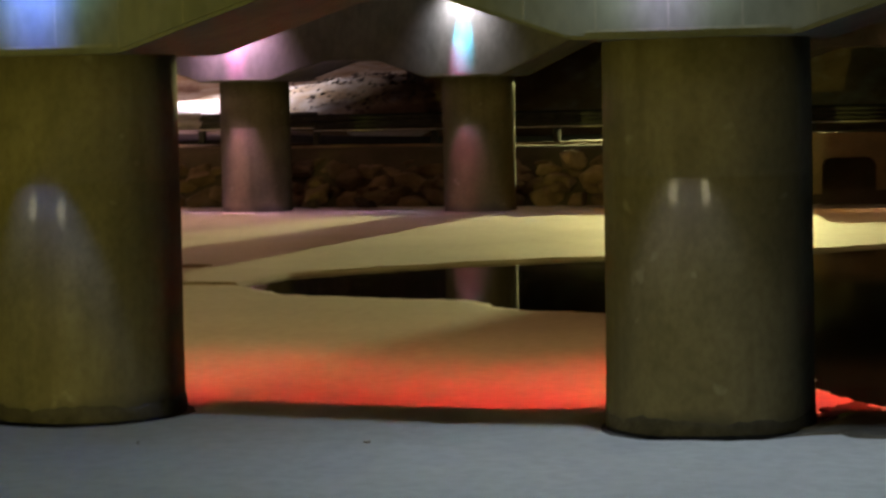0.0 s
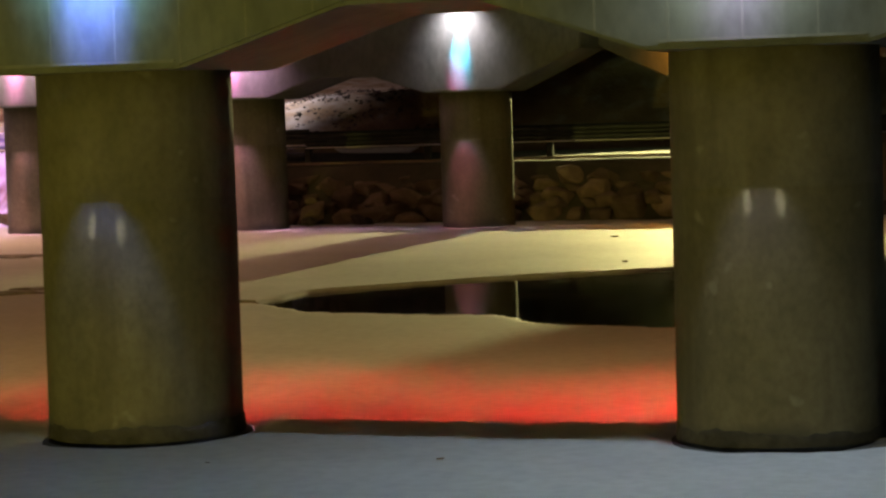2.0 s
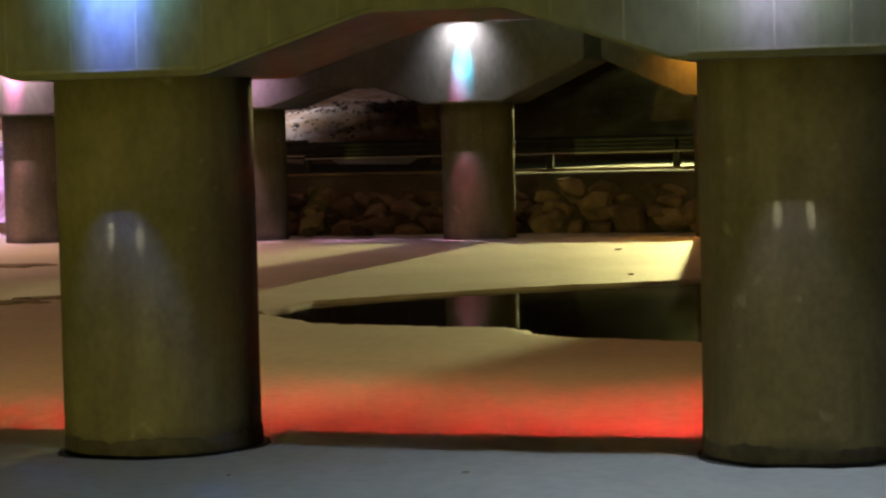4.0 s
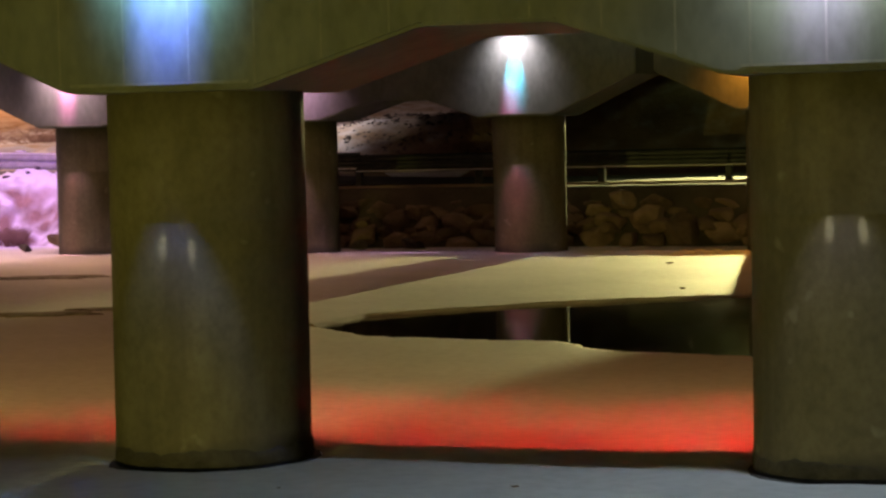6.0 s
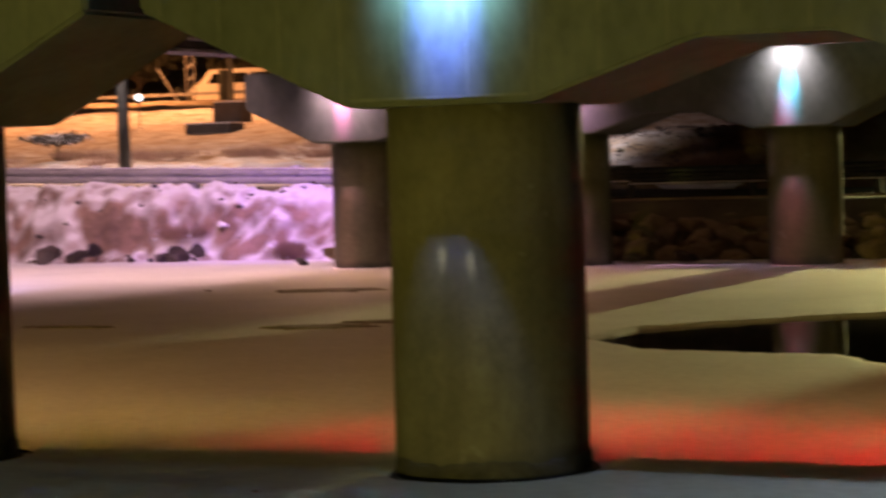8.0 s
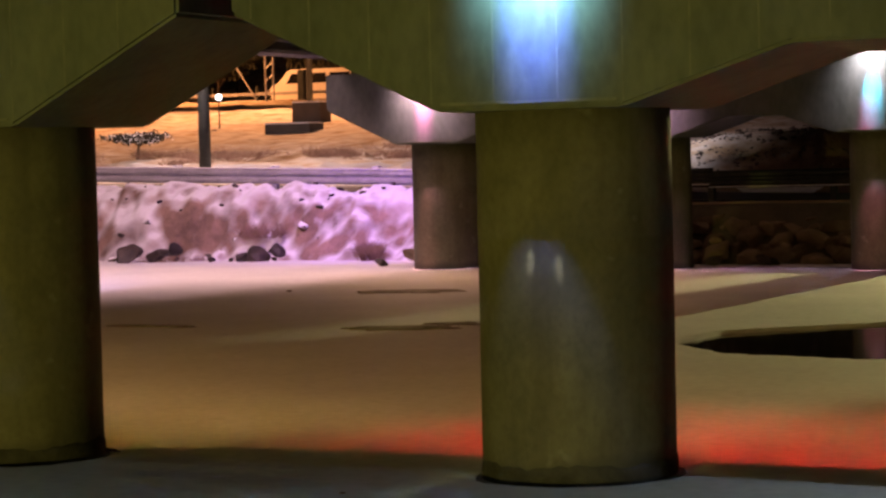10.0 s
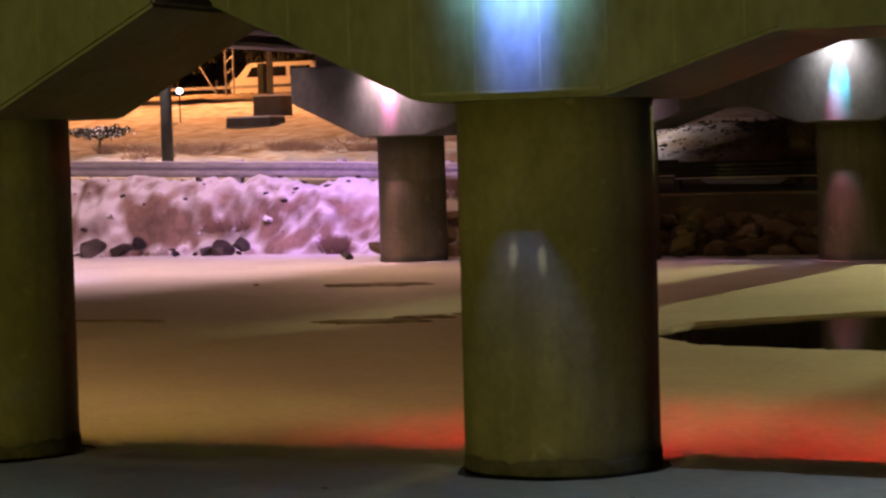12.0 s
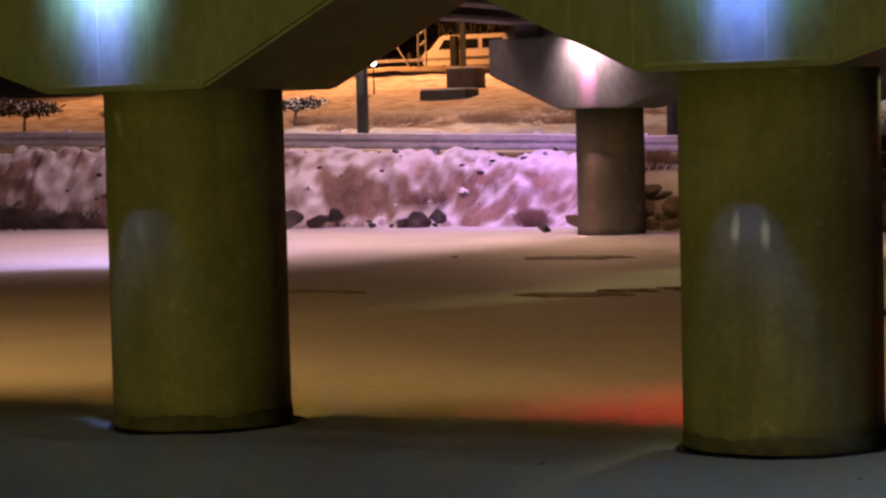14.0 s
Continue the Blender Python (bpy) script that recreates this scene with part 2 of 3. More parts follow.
M_NEEDLE = material("needles", (0.03, 0.035, 0.02), (0.07, 0.07, 0.04), 3, 0.8, 0, 0, 20)
M_ICEWATER = material("water", (0.004, 0.006, 0.006), (0.008, 0.01, 0.01), 0.5, 0.06, 0, 0.03, 2.0)
M_ICEWATER.node_tree.nodes["Principled BSDF"].inputs["Specular IOR Level"].default_value = 0.22
# Wet slush, and the shade painted round the columns' feet.
M_SLUSH_AND_SHADE = material("slush", (0.05, 0.045, 0.04), (0.12, 0.11, 0.10), 3, 0.8, 0, 0.2, 20)
M_SLUSH_PALE = material("pale_slush", (0.13, 0.11, 0.09), (0.34, 0.30, 0.26), 3, 0.7, 0, 0.3, 14)
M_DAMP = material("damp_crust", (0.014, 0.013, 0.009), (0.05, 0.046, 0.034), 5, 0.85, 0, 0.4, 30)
M_WALL = material("retaining_concrete", (0.22, 0.17, 0.12), (0.34, 0.27, 0.19), 1.2, 0.85, 0, 0.2, 20)
M_PAINT = material("van_paint", (0.75, 0.70, 0.62), (0.82, 0.78, 0.70), 1.0, 0.35, 0, 0, 20)
M_GLASS = material("dark_glass", (0.01, 0.01, 0.012), (0.02, 0.02, 0.02), 1.0, 0.08, 0, 0, 20)
M_LENS = bpy.data.materials.new("lamp_lens")
M_LENS.use_nodes = True
M_LENS.node_tree.nodes["Principled BSDF"].inputs["Emission Color"].default_value = (0.9, 0.95, 1.0, 1)
M_LENS.node_tree.nodes["Principled BSDF"].inputs["Emission Strength"].default_value = 3.0

# ---------------------------------------------------------------- helpers


def thing(name, label, category, place=(0, 0, 0), group="", kind=""):
    ob = new(name)
    ob.location = place
    return tagged(ob, label, category, group, kind)


def mesh_of(bm, name, mat, smooth=False):
    me = bpy.data.meshes.new(name)
    bm.to_mesh(me)
    bm.free()
    me.materials.append(mat)
    if smooth:
        me.polygons.foreach_set("use_smooth", [True] * len(me.polygons))
    return me


def part(name, bm, mat, parent=None, label="", smooth=False):
    ob = new(name, mesh_of(bm, name, mat, smooth))
    ob.parent = parent
    if label:
        tagged(ob, label)
    return ob


def box(bm, x0, x1, y0, y1, z0, z1, bevel=0.0):
    made = bmesh.ops.create_cube(bm, size=1.0, matrix=Matrix.Translation(((x0 + x1) / 2, (y0 + y1) / 2, (z0 + z1) / 2)) @ Matrix.Diagonal((x1 - x0, y1 - y0, z1 - z0, 1)))
    if bevel:
        edges = list({e for v in made["verts"] for e in v.link_edges})
        bmesh.ops.bevel(bm, geom=edges, offset=bevel, segments=2, affect="EDGES")
    return bm


def boxed(x0, x1, y0, y1, z0, z1, bevel=0.0):
    return box(bmesh.new(), x0, x1, y0, y1, z0, z1, bevel)


def prism(outline, y0, y1, bevel=0.0):
    """A solid with an outline in x and z, from y0 to y1."""
    bm = bmesh.new()
    a = [bm.verts.new((x, y0, z)) for x, z in outline]
    b = [bm.verts.new((x, y1, z)) for x, z in outline]
    bm.faces.new(a)
    bm.faces.new(b[::-1])
    for i in range(len(a)):
        j = (i + 1) % len(a)
        bm.faces.new((a[j], a[i], b[i], b[j]))
    bmesh.ops.recalc_face_normals(bm, faces=bm.faces)
    if bevel:
        bmesh.ops.bevel(bm, geom=list(bm.edges), offset=bevel, segments=2, affect="EDGES")
    return bm


def lathe(profile, segments=48, wobble=0.0, seed=0.0):
    """A turned solid from (radius, z) pairs."""
    bm = bmesh.new()
    rings = []
    for r, z in profile:
        ring = []
        for k in range(segments):
            a = 2 * math.pi * k / segments
            rr = r + wobble * noise.noise((math.cos(a) * 1.5 + seed, math.sin(a) * 1.5, z * 1.7))
            ring.append(bm.verts.new((rr * math.cos(a), rr * math.sin(a), z)))
        rings.append(ring)
    for lo, hi in zip(rings, rings[1:]):
        for k in range(segments):
            j = (k + 1) % segments
            bm.faces.new((lo[k], lo[j], hi[j], hi[k]))
    bm.faces.new(rings[0][::-1])
    bm.faces.new(rings[-1])
    return bm


def tube(bm, a, b, ra, rb, sides=7):
    a, b = Vector(a), Vector(b)
    q = (b - a).to_track_quat("Z", "Y")
    lo, hi = [], []
    for k in range(sides):
        t = 2 * math.pi * k / sides
        d = q @ Vector((math.cos(t), math.sin(t), 0))
        lo.append(bm.verts.new(a + d * ra))
        hi.append(bm.verts.new(b + d * rb))
    for k in range(sides):
        j = (k + 1) % sides
        bm.faces.new((lo[k], lo[j], hi[j], hi[k]))
    bm.faces.new(lo[::-1])
    bm.faces.new(hi)
    return bm


def inside(x, y, outline):
    hit = False
    for (ax, ay), (bx, by) in zip(outline, outline[1:] + outline[:1]):
        if (ay > y) != (by > y) and x < (bx - ax) * (y - ay) / (by - ay) + ax:
            hit = not hit
    return hit


def to_outline(x, y, outline):
    best = 9e9
    for (ax, ay), (bx, by) in zip(outline, outline[1:] + outline[:1]):
        dx, dy = bx - ax, by - ay
        k = max(0, min(1, ((x - ax) * dx + (y - ay) * dy) / (dx * dx + dy * dy)))
        best = min(best, math.hypot(x - ax - k * dx, y - ay - k * dy))
    return best


def sheet(xs, ys, height):
    """A grid of faces over the lines xs and ys with the height of a function."""
    verts = [(x, y, height(x, y)) for y in ys for x in xs]
    n = len(xs)
    faces = [(j * n + i, j * n + i + 1, (j + 1) * n + i + 1, (j + 1) * n + i) for j in range(len(ys) - 1) for i in range(n - 1)]
    me = bpy.data.meshes.new("sheet")
    me.from_pydata(verts, [], faces)
    me.polygons.foreach_set("use_smooth", [True] * len(me.polygons))
    return me


def smooth(a, b, v):
    k = max(0.0, min(1.0, (v - a) / (b - a)))
    return k * k * (3 - 2 * k)


def spread(*stops):
    """Lines from stop to stop: (from, step), ..., (end, 0)."""
    out = []
    for (a, step), (b, _) in zip(stops, stops[1:]):
        k = max(1, round((b - a) / step))
        out += [a + (b - a) * i / k for i in range(k)]
    return out + [stops[-1][0]]


# ---------------------------------------------------------------- the ground
POOL = [(-2.6, 9.0), (-2.5, 10.4), (-2.0, 11.05), (-1.34, 11.7), (-0.63, 12.3), (1.24, 13.55), (2.8, 14.2), (3.6, 15.0), (9.0, 17.0), (14.0, 16.0),
        (15.0, 2.0), (9.0, 0.4), (5.7, 0.4), (4.85, 0.78), (4.32, 1.6), (3.6, 4.3), (2.34, 6.25), (1.17, 6.5), (0.75, 6.9), (0.41, 7.55), (-0.74, 7.75), (-1.66, 8.0)]


def foot(x):
    """Where the far bank meets the ice."""
    return 24.6 + 2.0 * smooth(-12.5, -14.5, x) - 0.055 * (x + 5) * (x > -12.5)


def ground_height(x, y):
    z = 0.015 * noise.noise((x * 0.6, y * 0.6, 0)) + 0.006 * noise.noise((x * 3.1, y * 3.1, 4))
    d = to_outline(x, y, POOL) + 0.10 * noise.noise((x * 1.6, y * 1.6, 7)) + 0.05 * noise.noise((x * 5, y * 5, 3)) if -4 < x < 16 and -1 < y < 19 else 9
    if d < 9 and inside(x, y, POOL):
        z -= 0.07 * smooth(-0.02, 0.10, d)
    for cx, cy in ((0, 0), (3.938, 0), (-4.08, -0.2)):
        r = math.hypot(x - cx, y - cy)
        z -= 0.04 * (1 - smooth(0.64, 0.80, r + 0.06 * noise.noise((x * 3, y * 3, 8))))
    return z


ice = new("ground", sheet(spread((-90, 6), (-18, 1.0), (-11, 0.15), (-5.4, 0.09), (6.5, 0.4), (16, 3), (60, 0)), spread((-60, 4), (-4, 0.4), (-1.6, 0.09), (1.2, 0.15), (6.0, 0.08), (17.5, 0.2), (27, 0.6), (28.2, 0)), ground_height))
ice.data.materials.append(M_SNOW)
tagged(ice, "flat snow covered river ice with open pools", "ice", kind="structure")
water = new("water", sheet([-30, -3.5, 16, 40], [0.15, 9, 18], lambda x, y: -0.030))
water.data.materials.append(M_ICEWATER)
tagged(water, "still black open water between snowy ice", "water", kind="structure")


def rail_lift(x):
    return 0.026 * max(0.0, -9.0 - x)


def bank_height(x, y):
    f = foot(x)
    left = smooth(-12.5, -14.0, x)
    top = 1.0 + 0.10 * left + rail_lift(x)
    rise = smooth(f - 0.2, f + (1.5 if left > 0.5 else 1.2), y)
    z = -0.12 + (top + 0.12) * rise
    cells = noise.voronoi((x * 2.1, y * 2.1, 1.3))[0]
    fine = noise.voronoi((x * 4.6, y * 4.6, 7.7))[0]
    rough = smooth(-0.25, 0.45, noise.noise((x * 0.45, y * 0.8, 6)))
    lump = 0.17 * noise.noise((x * 0.8, y * 0.9, 2)) + 0.10 * noise.noise((x * 2.4, y * 3.0, 8)) + 0.06 * noise.noise((x * 5.2, y * 6.0, 4)) + (0.30 * (0.42 - min(cells[0], 0.6)) + 0.12 * (0.4 - min(fine[0], 0.6))) * rough + 0.02 * noise.noise((x * 9, y * 9, 5))
    z += lump * (0.08 + 1.32 * left) * smooth(f - 0.3, f + 0.3, y) * (1 - smooth(27.9, 28.7, y))
    for hx, hy, wide, deep in ((-19.5, 26.95, 0.95, 0.30), (-17.65, 27.25, 0.6, 0.20), (-16.3, 26.75, 0.35, 0.14), (-22.4, 26.9, 0.8, 0.24), (-26.2, 26.9, 1.4, 0.34)):
        z -= deep * math.exp(-((x - hx) / wide) ** 2 - ((y - hy) / 0.33) ** 2) * (1 + 0.8 * noise.noise((x * 2.1, y * 2.1, 3)))
    z += left * 0.20 * math.exp(-((y - 27.7) / 0.5) ** 2) * (1 + noise.noise((x * 0.7, 3, 1)))
    return z


for name, lines, mat, label in (
    ("bank_open", spread((-60, 1.2), (-31, 0.055), (-10.6, 0)), M_BANK, "snow covered rocky river bank below the road"),
    ("bank_under_bridge", spread((-10.6, 0.25), (8, 1.0), (40, 0)), M_SOIL, "bare dark soil bank under the bridge"),
):
    bank = new(name, sheet(lines, spread((23.8, 0.06), (28.8, 0)), bank_height))
    bank.data.materials.append(mat)
    tagged(bank, label, "bank", kind="structure")
road = new("road", sheet(spread((-90, 6), (40, 0)), [28.8, 30, 32, 35.0], lambda x, y: 1.0 + 0.08 * smooth(-12, -15, x) + rail_lift(x)))
road.data.materials.append(M_ROAD)
tagged(road, "dark wet asphalt road along the river", "road", kind="structure")


def hill_height(x, y):
    base = 1.02 + 0.08 * smooth(-12, -15, x) + rail_lift(x) * 0.6
    open_hill = smooth(-9, -15, x)
    slope = base + (1.86 - base) * smooth(35.0, 36.5, y) + max(0.0, min(y, 80.0) - 36.0) * 0.069 - 0.6 * smooth(80, 84, y)
    z = open_hill * slope + (1 - open_hill) * (base + (1.38 + 1.82 * smooth(-8.0, -5.5, x)) * smooth(35.7, 38.2 + 3.8 * smooth(-8.0, -5.5, x), y))
    z += 0.26 * max(0.0, min(y, 150.0) - 92.0)
    z += (0.12 * noise.noise((x * 0.3, y * 0.3, 9)) + 0.10 * noise.noise((x * 0.9, y * 0.9, 9)) + 0.06 * noise.noise((x * 2.1, y * 2.1, 9))) * smooth(35, 37, y)
    return z


hill = new("hillside", sheet(spread((-160, 8), (-60, 0.4), (-8, 0.5), (12, 4), (60, 0)), spread((35.0, 0.25), (46, 0.5), (84, 4), (150, 20), (260, 0)), hill_height))
hill.data.materials.append(M_HILL)
tagged(hill, "snow dusted grassy hillside above the road", "hillside", kind="structure")
M_PLOUGHED = snowy("ploughed_snow", (0.20, 0.15, 0.12), (0.34, 0.27, 0.22), 0.5, 2.0, snow=(0.34, 0.32, 0.31), patch=1.3, fade=0.4)


def ploughed_height(x, y):
    ridge = math.exp(-((y - 36.1 - 0.25 * noise.noise((x * 0.4, 2, 2))) / 0.36) ** 2)
    lump = 0.6 + 0.9 * noise.noise((x * 0.55, y * 0.6, 4)) + 0.45 * noise.noise((x * 1.7, y * 1.9, 6)) + 0.2 * noise.noise((x * 4.5, y * 4.5, 1))
    return hill_height(x, y) - 0.05 + 0.24 * ridge * max(0.0, lump)


ploughed = new("snow_berm", sheet(spread((-46, 0.13), (-13.2, 0)), spread((35.3, 0.09), (37.1, 0)), ploughed_height))
ploughed.data.materials.append(M_PLOUGHED)
tagged(ploughed, "dirty ploughed snow along the far side of the road", "snow", kind="structure")
shore = new("near_bank", sheet(spread((-60, 3), (60, 0)), spread((-80, 6), (-36, 1), (-24, 0)), lambda x, y: -0.05 + 3.4 * smooth(-25, -34, y) + 0.1 * noise.noise((x * 0.4, y * 0.4, 0))))
shore.data.materials.append(M_SNOW)
tagged(shore, "snow covered bank behind the viewer", "bank", kind="structure")

# ---------------------------------------------------------------- the bridge
H_COL, H_CROWN, H_TOP, H_END = 2.21, 2.53, 3.50, 2.86


def bent(place, turn, columns, x0, x1, label, marks=True):
    root = thing("bridge_pier", label, "bridge pier", place, "bridge piers")
    root.rotation_euler = (0, 0, turn)
    outline = [(x0, H_END)]
    for n, c in enumerate(columns):
        outline += [(c - (0.55 if n == 0 else 0.62), H_COL), (c + 0.63, H_COL)]
        if n < len(columns) - 1:
            outline += [(c + 1.62, H_CROWN), (columns[n + 1] - 1.55, H_CROWN)]
    outline += [(x1, H_END), (x1, H_TOP), (x0, H_TOP)]
    part("cap", prism(outline, -0.8, 0.8, 0.022), M_CAP, root, "haunched concrete pier cap with board marks")

    def under(x):
        for (ax, az), (bx, bz) in zip(outline, outline[1:]):
            if ax <= x <= bx and bx > ax:
                return az + (bz - az) * (x - ax) / (bx - ax)
        return H_COL

    k = math.ceil(x0 / 0.405)
    while marks and k * 0.405 < x1 - 0.05:
        x = k * 0.405 - 0.175
        k += 1
        if x < x0 + 0.05:
            continue
        for side in (-1, 1):
            y = side * 0.8015
            part("board_mark", boxed(x - 0.006, x + 0.006, min(y, y - side * 0.02), max(y, y - side * 0.02), under(x) + 0.03, H_TOP - 0.01), M_SEAM, root)
    for n, c in enumerate(columns):
        part("drip_strip", boxed(c - 0.52, c + 0.60, -0.808, -0.79, H_COL + 0.035, H_COL + 0.055, 0.004), M_SEAM, root)
        bm = lathe([(0.585, -0.25), (0.606, 0.0), (0.603, 0.06), (0.60, 0.12), (0.60, 0.6), (0.599, 1.2), (0.60, 1.43), (0.596, 1.44), (0.60, 1.45), (0.60, 1.9), (0.60, H_COL + 0.02)], 72, 0.006, c)
        bmesh.ops.translate(bm, verts=bm.verts, vec=(c, 0, 0))
        part("column", bm, M_CONC, root, "round cast concrete column with water stains", True)
        if not marks:
            continue
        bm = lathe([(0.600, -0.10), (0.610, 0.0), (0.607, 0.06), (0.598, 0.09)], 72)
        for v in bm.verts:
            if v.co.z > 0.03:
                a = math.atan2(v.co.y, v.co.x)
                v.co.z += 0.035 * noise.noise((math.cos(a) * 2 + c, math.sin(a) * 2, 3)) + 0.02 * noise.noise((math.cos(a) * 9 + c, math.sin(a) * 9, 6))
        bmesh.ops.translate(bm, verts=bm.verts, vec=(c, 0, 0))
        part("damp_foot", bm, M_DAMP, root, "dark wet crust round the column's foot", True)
    return root


bent((0, 0, 0), 0, [0.0, 3.938, 7.95], -1.94, 9.9, "concrete bridge pier with round columns standing in ice")
bent((-4.08, -0.20, 0), 0, [-8.12, -4.07, 0.0], -10.06, 1.88, "shaded concrete bridge pier with round columns standing in ice")
far_pier = bent((*FAR_ORIGIN, 0), FAR_TURN, [0.0, 4.069, 8.122], -1.98, 10.16, "concrete bridge pier beside the rocky far bank", False)
# Hidden block added on the cap to keep lamp light off a near column.
part("light_stop", boxed(8.5, 10.14, -0.15, 0.15, 3.49, 4.05, 0.02), M_CAP, far_pier)
bent(far(12.35, 0, 0), FAR_TURN, [0.0, 4.05, 8.1], -1.90, 10.0, "amber lit concrete bridge pier beside the far bank", False)


def deck(x0, x1, label):
    root = thing("bridge_deck", label, "bridge deck", kind="structure")
    part("slab", boxed(x0, x1, -30, 52, 3.98, 4.25), M_DECK, root)
    n = max(2, round((x1 - x0) / 2.0))
    for k in range(n):
        x = x0 + 0.6 + (x1 - x0 - 1.2) * k / (n - 1)
        part("girder", prism([(x - 0.3, 3.74), (x + 0.3, 3.74), (x + 0.3, 3.80), (x + 0.1, 3.84), (x + 0.1, 3.98), (x - 0.1, 3.98), (x - 0.1, 3.84), (x - 0.3, 3.80)], -30, 52), M_DECK, root)
        for y in (-0.1, 23.6):
            part("bearing", boxed(x - 0.25, x + 0.25, y - 0.3, y + 0.3, 3.49, 3.745, 0.01), M_DECK, root)
    # Hidden baffle added under the deck to stop light passing over the far cap.
    part("light_baffle", boxed(x0 + 0.1, x1 - 0.05, 23.9, 24.2, 3.3, 3.99), M_DECK, root)
    for x in (x0 + 0.1, x1 - 0.1):
        part("parapet", boxed(x - 0.1, x + 0.1, -30, 52, 4.25, 5.1, 0.02), M_DECK, root)
    return root


deck(-13.9, -3.5, "concrete bridge deck on girders over the river")
deck(-0.9, 9.8, "twin concrete bridge deck on girders")

# ---------------------------------------------------------------- lamps on the caps


def flood_light(place, turn, label):
    """A small flood light on a bracket at a cap's top, pointing down."""
    root = thing("flood_light", label, "flood light", place, "bridge flood lights")
    root.rotation_euler = (0, 0, turn)
    bm = prism([(-0.17, 0.03), (0.17, 0.03), (0.14, 0.12), (-0.14, 0.12)], -0.06, 0.06, 0.008)
    part("housing", bm, M_DARK, root)
    part("bracket", boxed(-0.03, 0.03, -0.05, 0.34, 0.085, 0.105, 0.004), M_STEEL, root, "bent steel bracket")
    part("lens", boxed(-0.13, 0.13, -0.045, 0.045, 0.019, 0.028), M_GLASS, root, "flat glass lens")
    return root


for lx, ly, side, *_ in near_lamps:
    flood_light((lx, ly + side * 0.30, LAMP_Z), 0 if side < 0 else math.pi, "small dark flood light on the pier cap's face")
for lx, ly, *_ in back_lamps:
    flood_light((lx, ly + 0.25, LAMP_Z), math.pi, "small dark flood light behind the pier cap")
# Housings for the added lamps behind the far caps.
for s in (0.0, 4.05, 8.1, 12.4, 16.4):
    flood_light(far(s, 1.08, LAMP_Z), FAR_TURN + math.pi, "added flood light, unseen behind the far pier cap")
for s, *_ in far_lamps:
    flood_light(far(s, -1.08, LAMP_Z), FAR_TURN, "small dark flood light on the far pier cap")

# ---------------------------------------------------------------- street lamps, some of them added


def street_lamp(x, y, z, top, reach, label, radius=0.13):
    root = thing("street_lamp", label, "street lamp", (x, y, z), "street lamps")
    part("pole", lathe([(radius, 0), (radius, top * 0.3), (radius * 0.55, top)], 16), M_DARK, root, smooth=True)
    part("base", lathe([(radius * 1.7, 0), (radius * 1.7, 0.06), (radius * 1.3, 0.1), (radius * 1.15, 0.45), (radius * 1.02, 0.5)], 16), M_DARK, root, smooth=True)
    rx, ry = reach
    part("arm", tube(bmesh.new(), (0, 0, top - 0.05), (rx, ry, top + 0.12), 0.045, 0.035, 8), M_DARK, root)
    head = boxed(-0.14, 0.14, -0.3, 0.3, 0, 0.12, 0.03)
    bmesh.ops.transform(head, matrix=Matrix.Translation((rx, ry, top + 0.1)) @ Matrix.Rotation(math.atan2(ry, rx) - math.pi / 2, 4, "Z"), verts=head.verts)
    part("lamp_head", head, M_STEEL, root)
    return root


street_lamp(-24.25, 36.0, 1.35, 7.1, (0.0, -2.3), "dark green steel street lamp beside the road", 0.15)
street_lamp(-14.0, 21.6, 4.25, 5.0, (-2.65, 0.0), "street lamp on the bridge parapet")
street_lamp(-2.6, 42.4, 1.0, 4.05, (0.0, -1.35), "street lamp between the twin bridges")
# Added post out of view; the low front spot sits elsewhere.
street_lamp(1.0, -23.2, 0.0, 3.25, (0.0, 1.2), "unseen added lamp post behind the viewer", 0.08)
street_lamp(-38.5, 68.0, 3.9, 14.2, (0.0, -1.9), "sodium street lamp on the hillside")
# Post added for the van's extra spot, mostly hidden.
street_lamp(-50.0, 79.0, 4.4, 5.2, (0.0, -1.9), "added lamp post that lights the van")
# Post added for the slope's extra spot.
street_lamp(-15.8, 35.7, 1.2, 4.1, (0.0, -1.0), "added lamp post, hidden by the columns, beyond the road")

# ---------------------------------------------------------------- guard rail


def wave_beam(x0, x1, z0, z1):
    """A corrugated guard rail beam from x0 to x1."""
    bm = bmesh.new()
    profile = [(0.0, -0.155), (-0.045, -0.13), (-0.08, -0.10), (-0.08, -0.055), (-0.02, -0.02), (-0.02, 0.02), (-0.08, 0.055), (-0.08, 0.10), (-0.045, 0.13), (0.0, 0.155)]
    rows = []
    for x, z in ((x0, z0), (x1, z1)):
        rows.append([bm.verts.new((x, y, z + h)) for y, h in profile] + [bm.verts.new((x, y + 0.012, z + h)) for y, h in profile[::-1]])
    n = len(rows[0])
    for k in range(n):
        j = (k + 1) % n
        bm.faces.new((rows[0][k], rows[0][j], rows[1][j], rows[1][k]))
    bm.faces.new(rows[0])
    bm.faces.new(rows[1][::-1])
    bmesh.ops.recalc_face_normals(bm, faces=bm.faces)
    return bm


def wave_snow(x0, x1, z0, z1):
    bm = bmesh.new()
    ends = [[bm.verts.new((x, y, z + h)) for y, h in ((-0.05, 0), (0.02, 0), (0.01, 0.022), (-0.04, 0.022))] for x, z in ((x0, z0), (x1, z1))]
    for k in range(4):
        j = (k + 1) % 4
        bm.faces.new((ends[0][k], ends[0][j], ends[1][j], ends[1][k]))
    bm.faces.new(ends[0][::-1])
    bm.faces.new(ends[1])
    bmesh.ops.recalc_face_normals(bm, faces=bm.faces)
    return bm


def road_z(x):
    return 1.0 + 0.08 * smooth(-12, -15, x) + rail_lift(x)


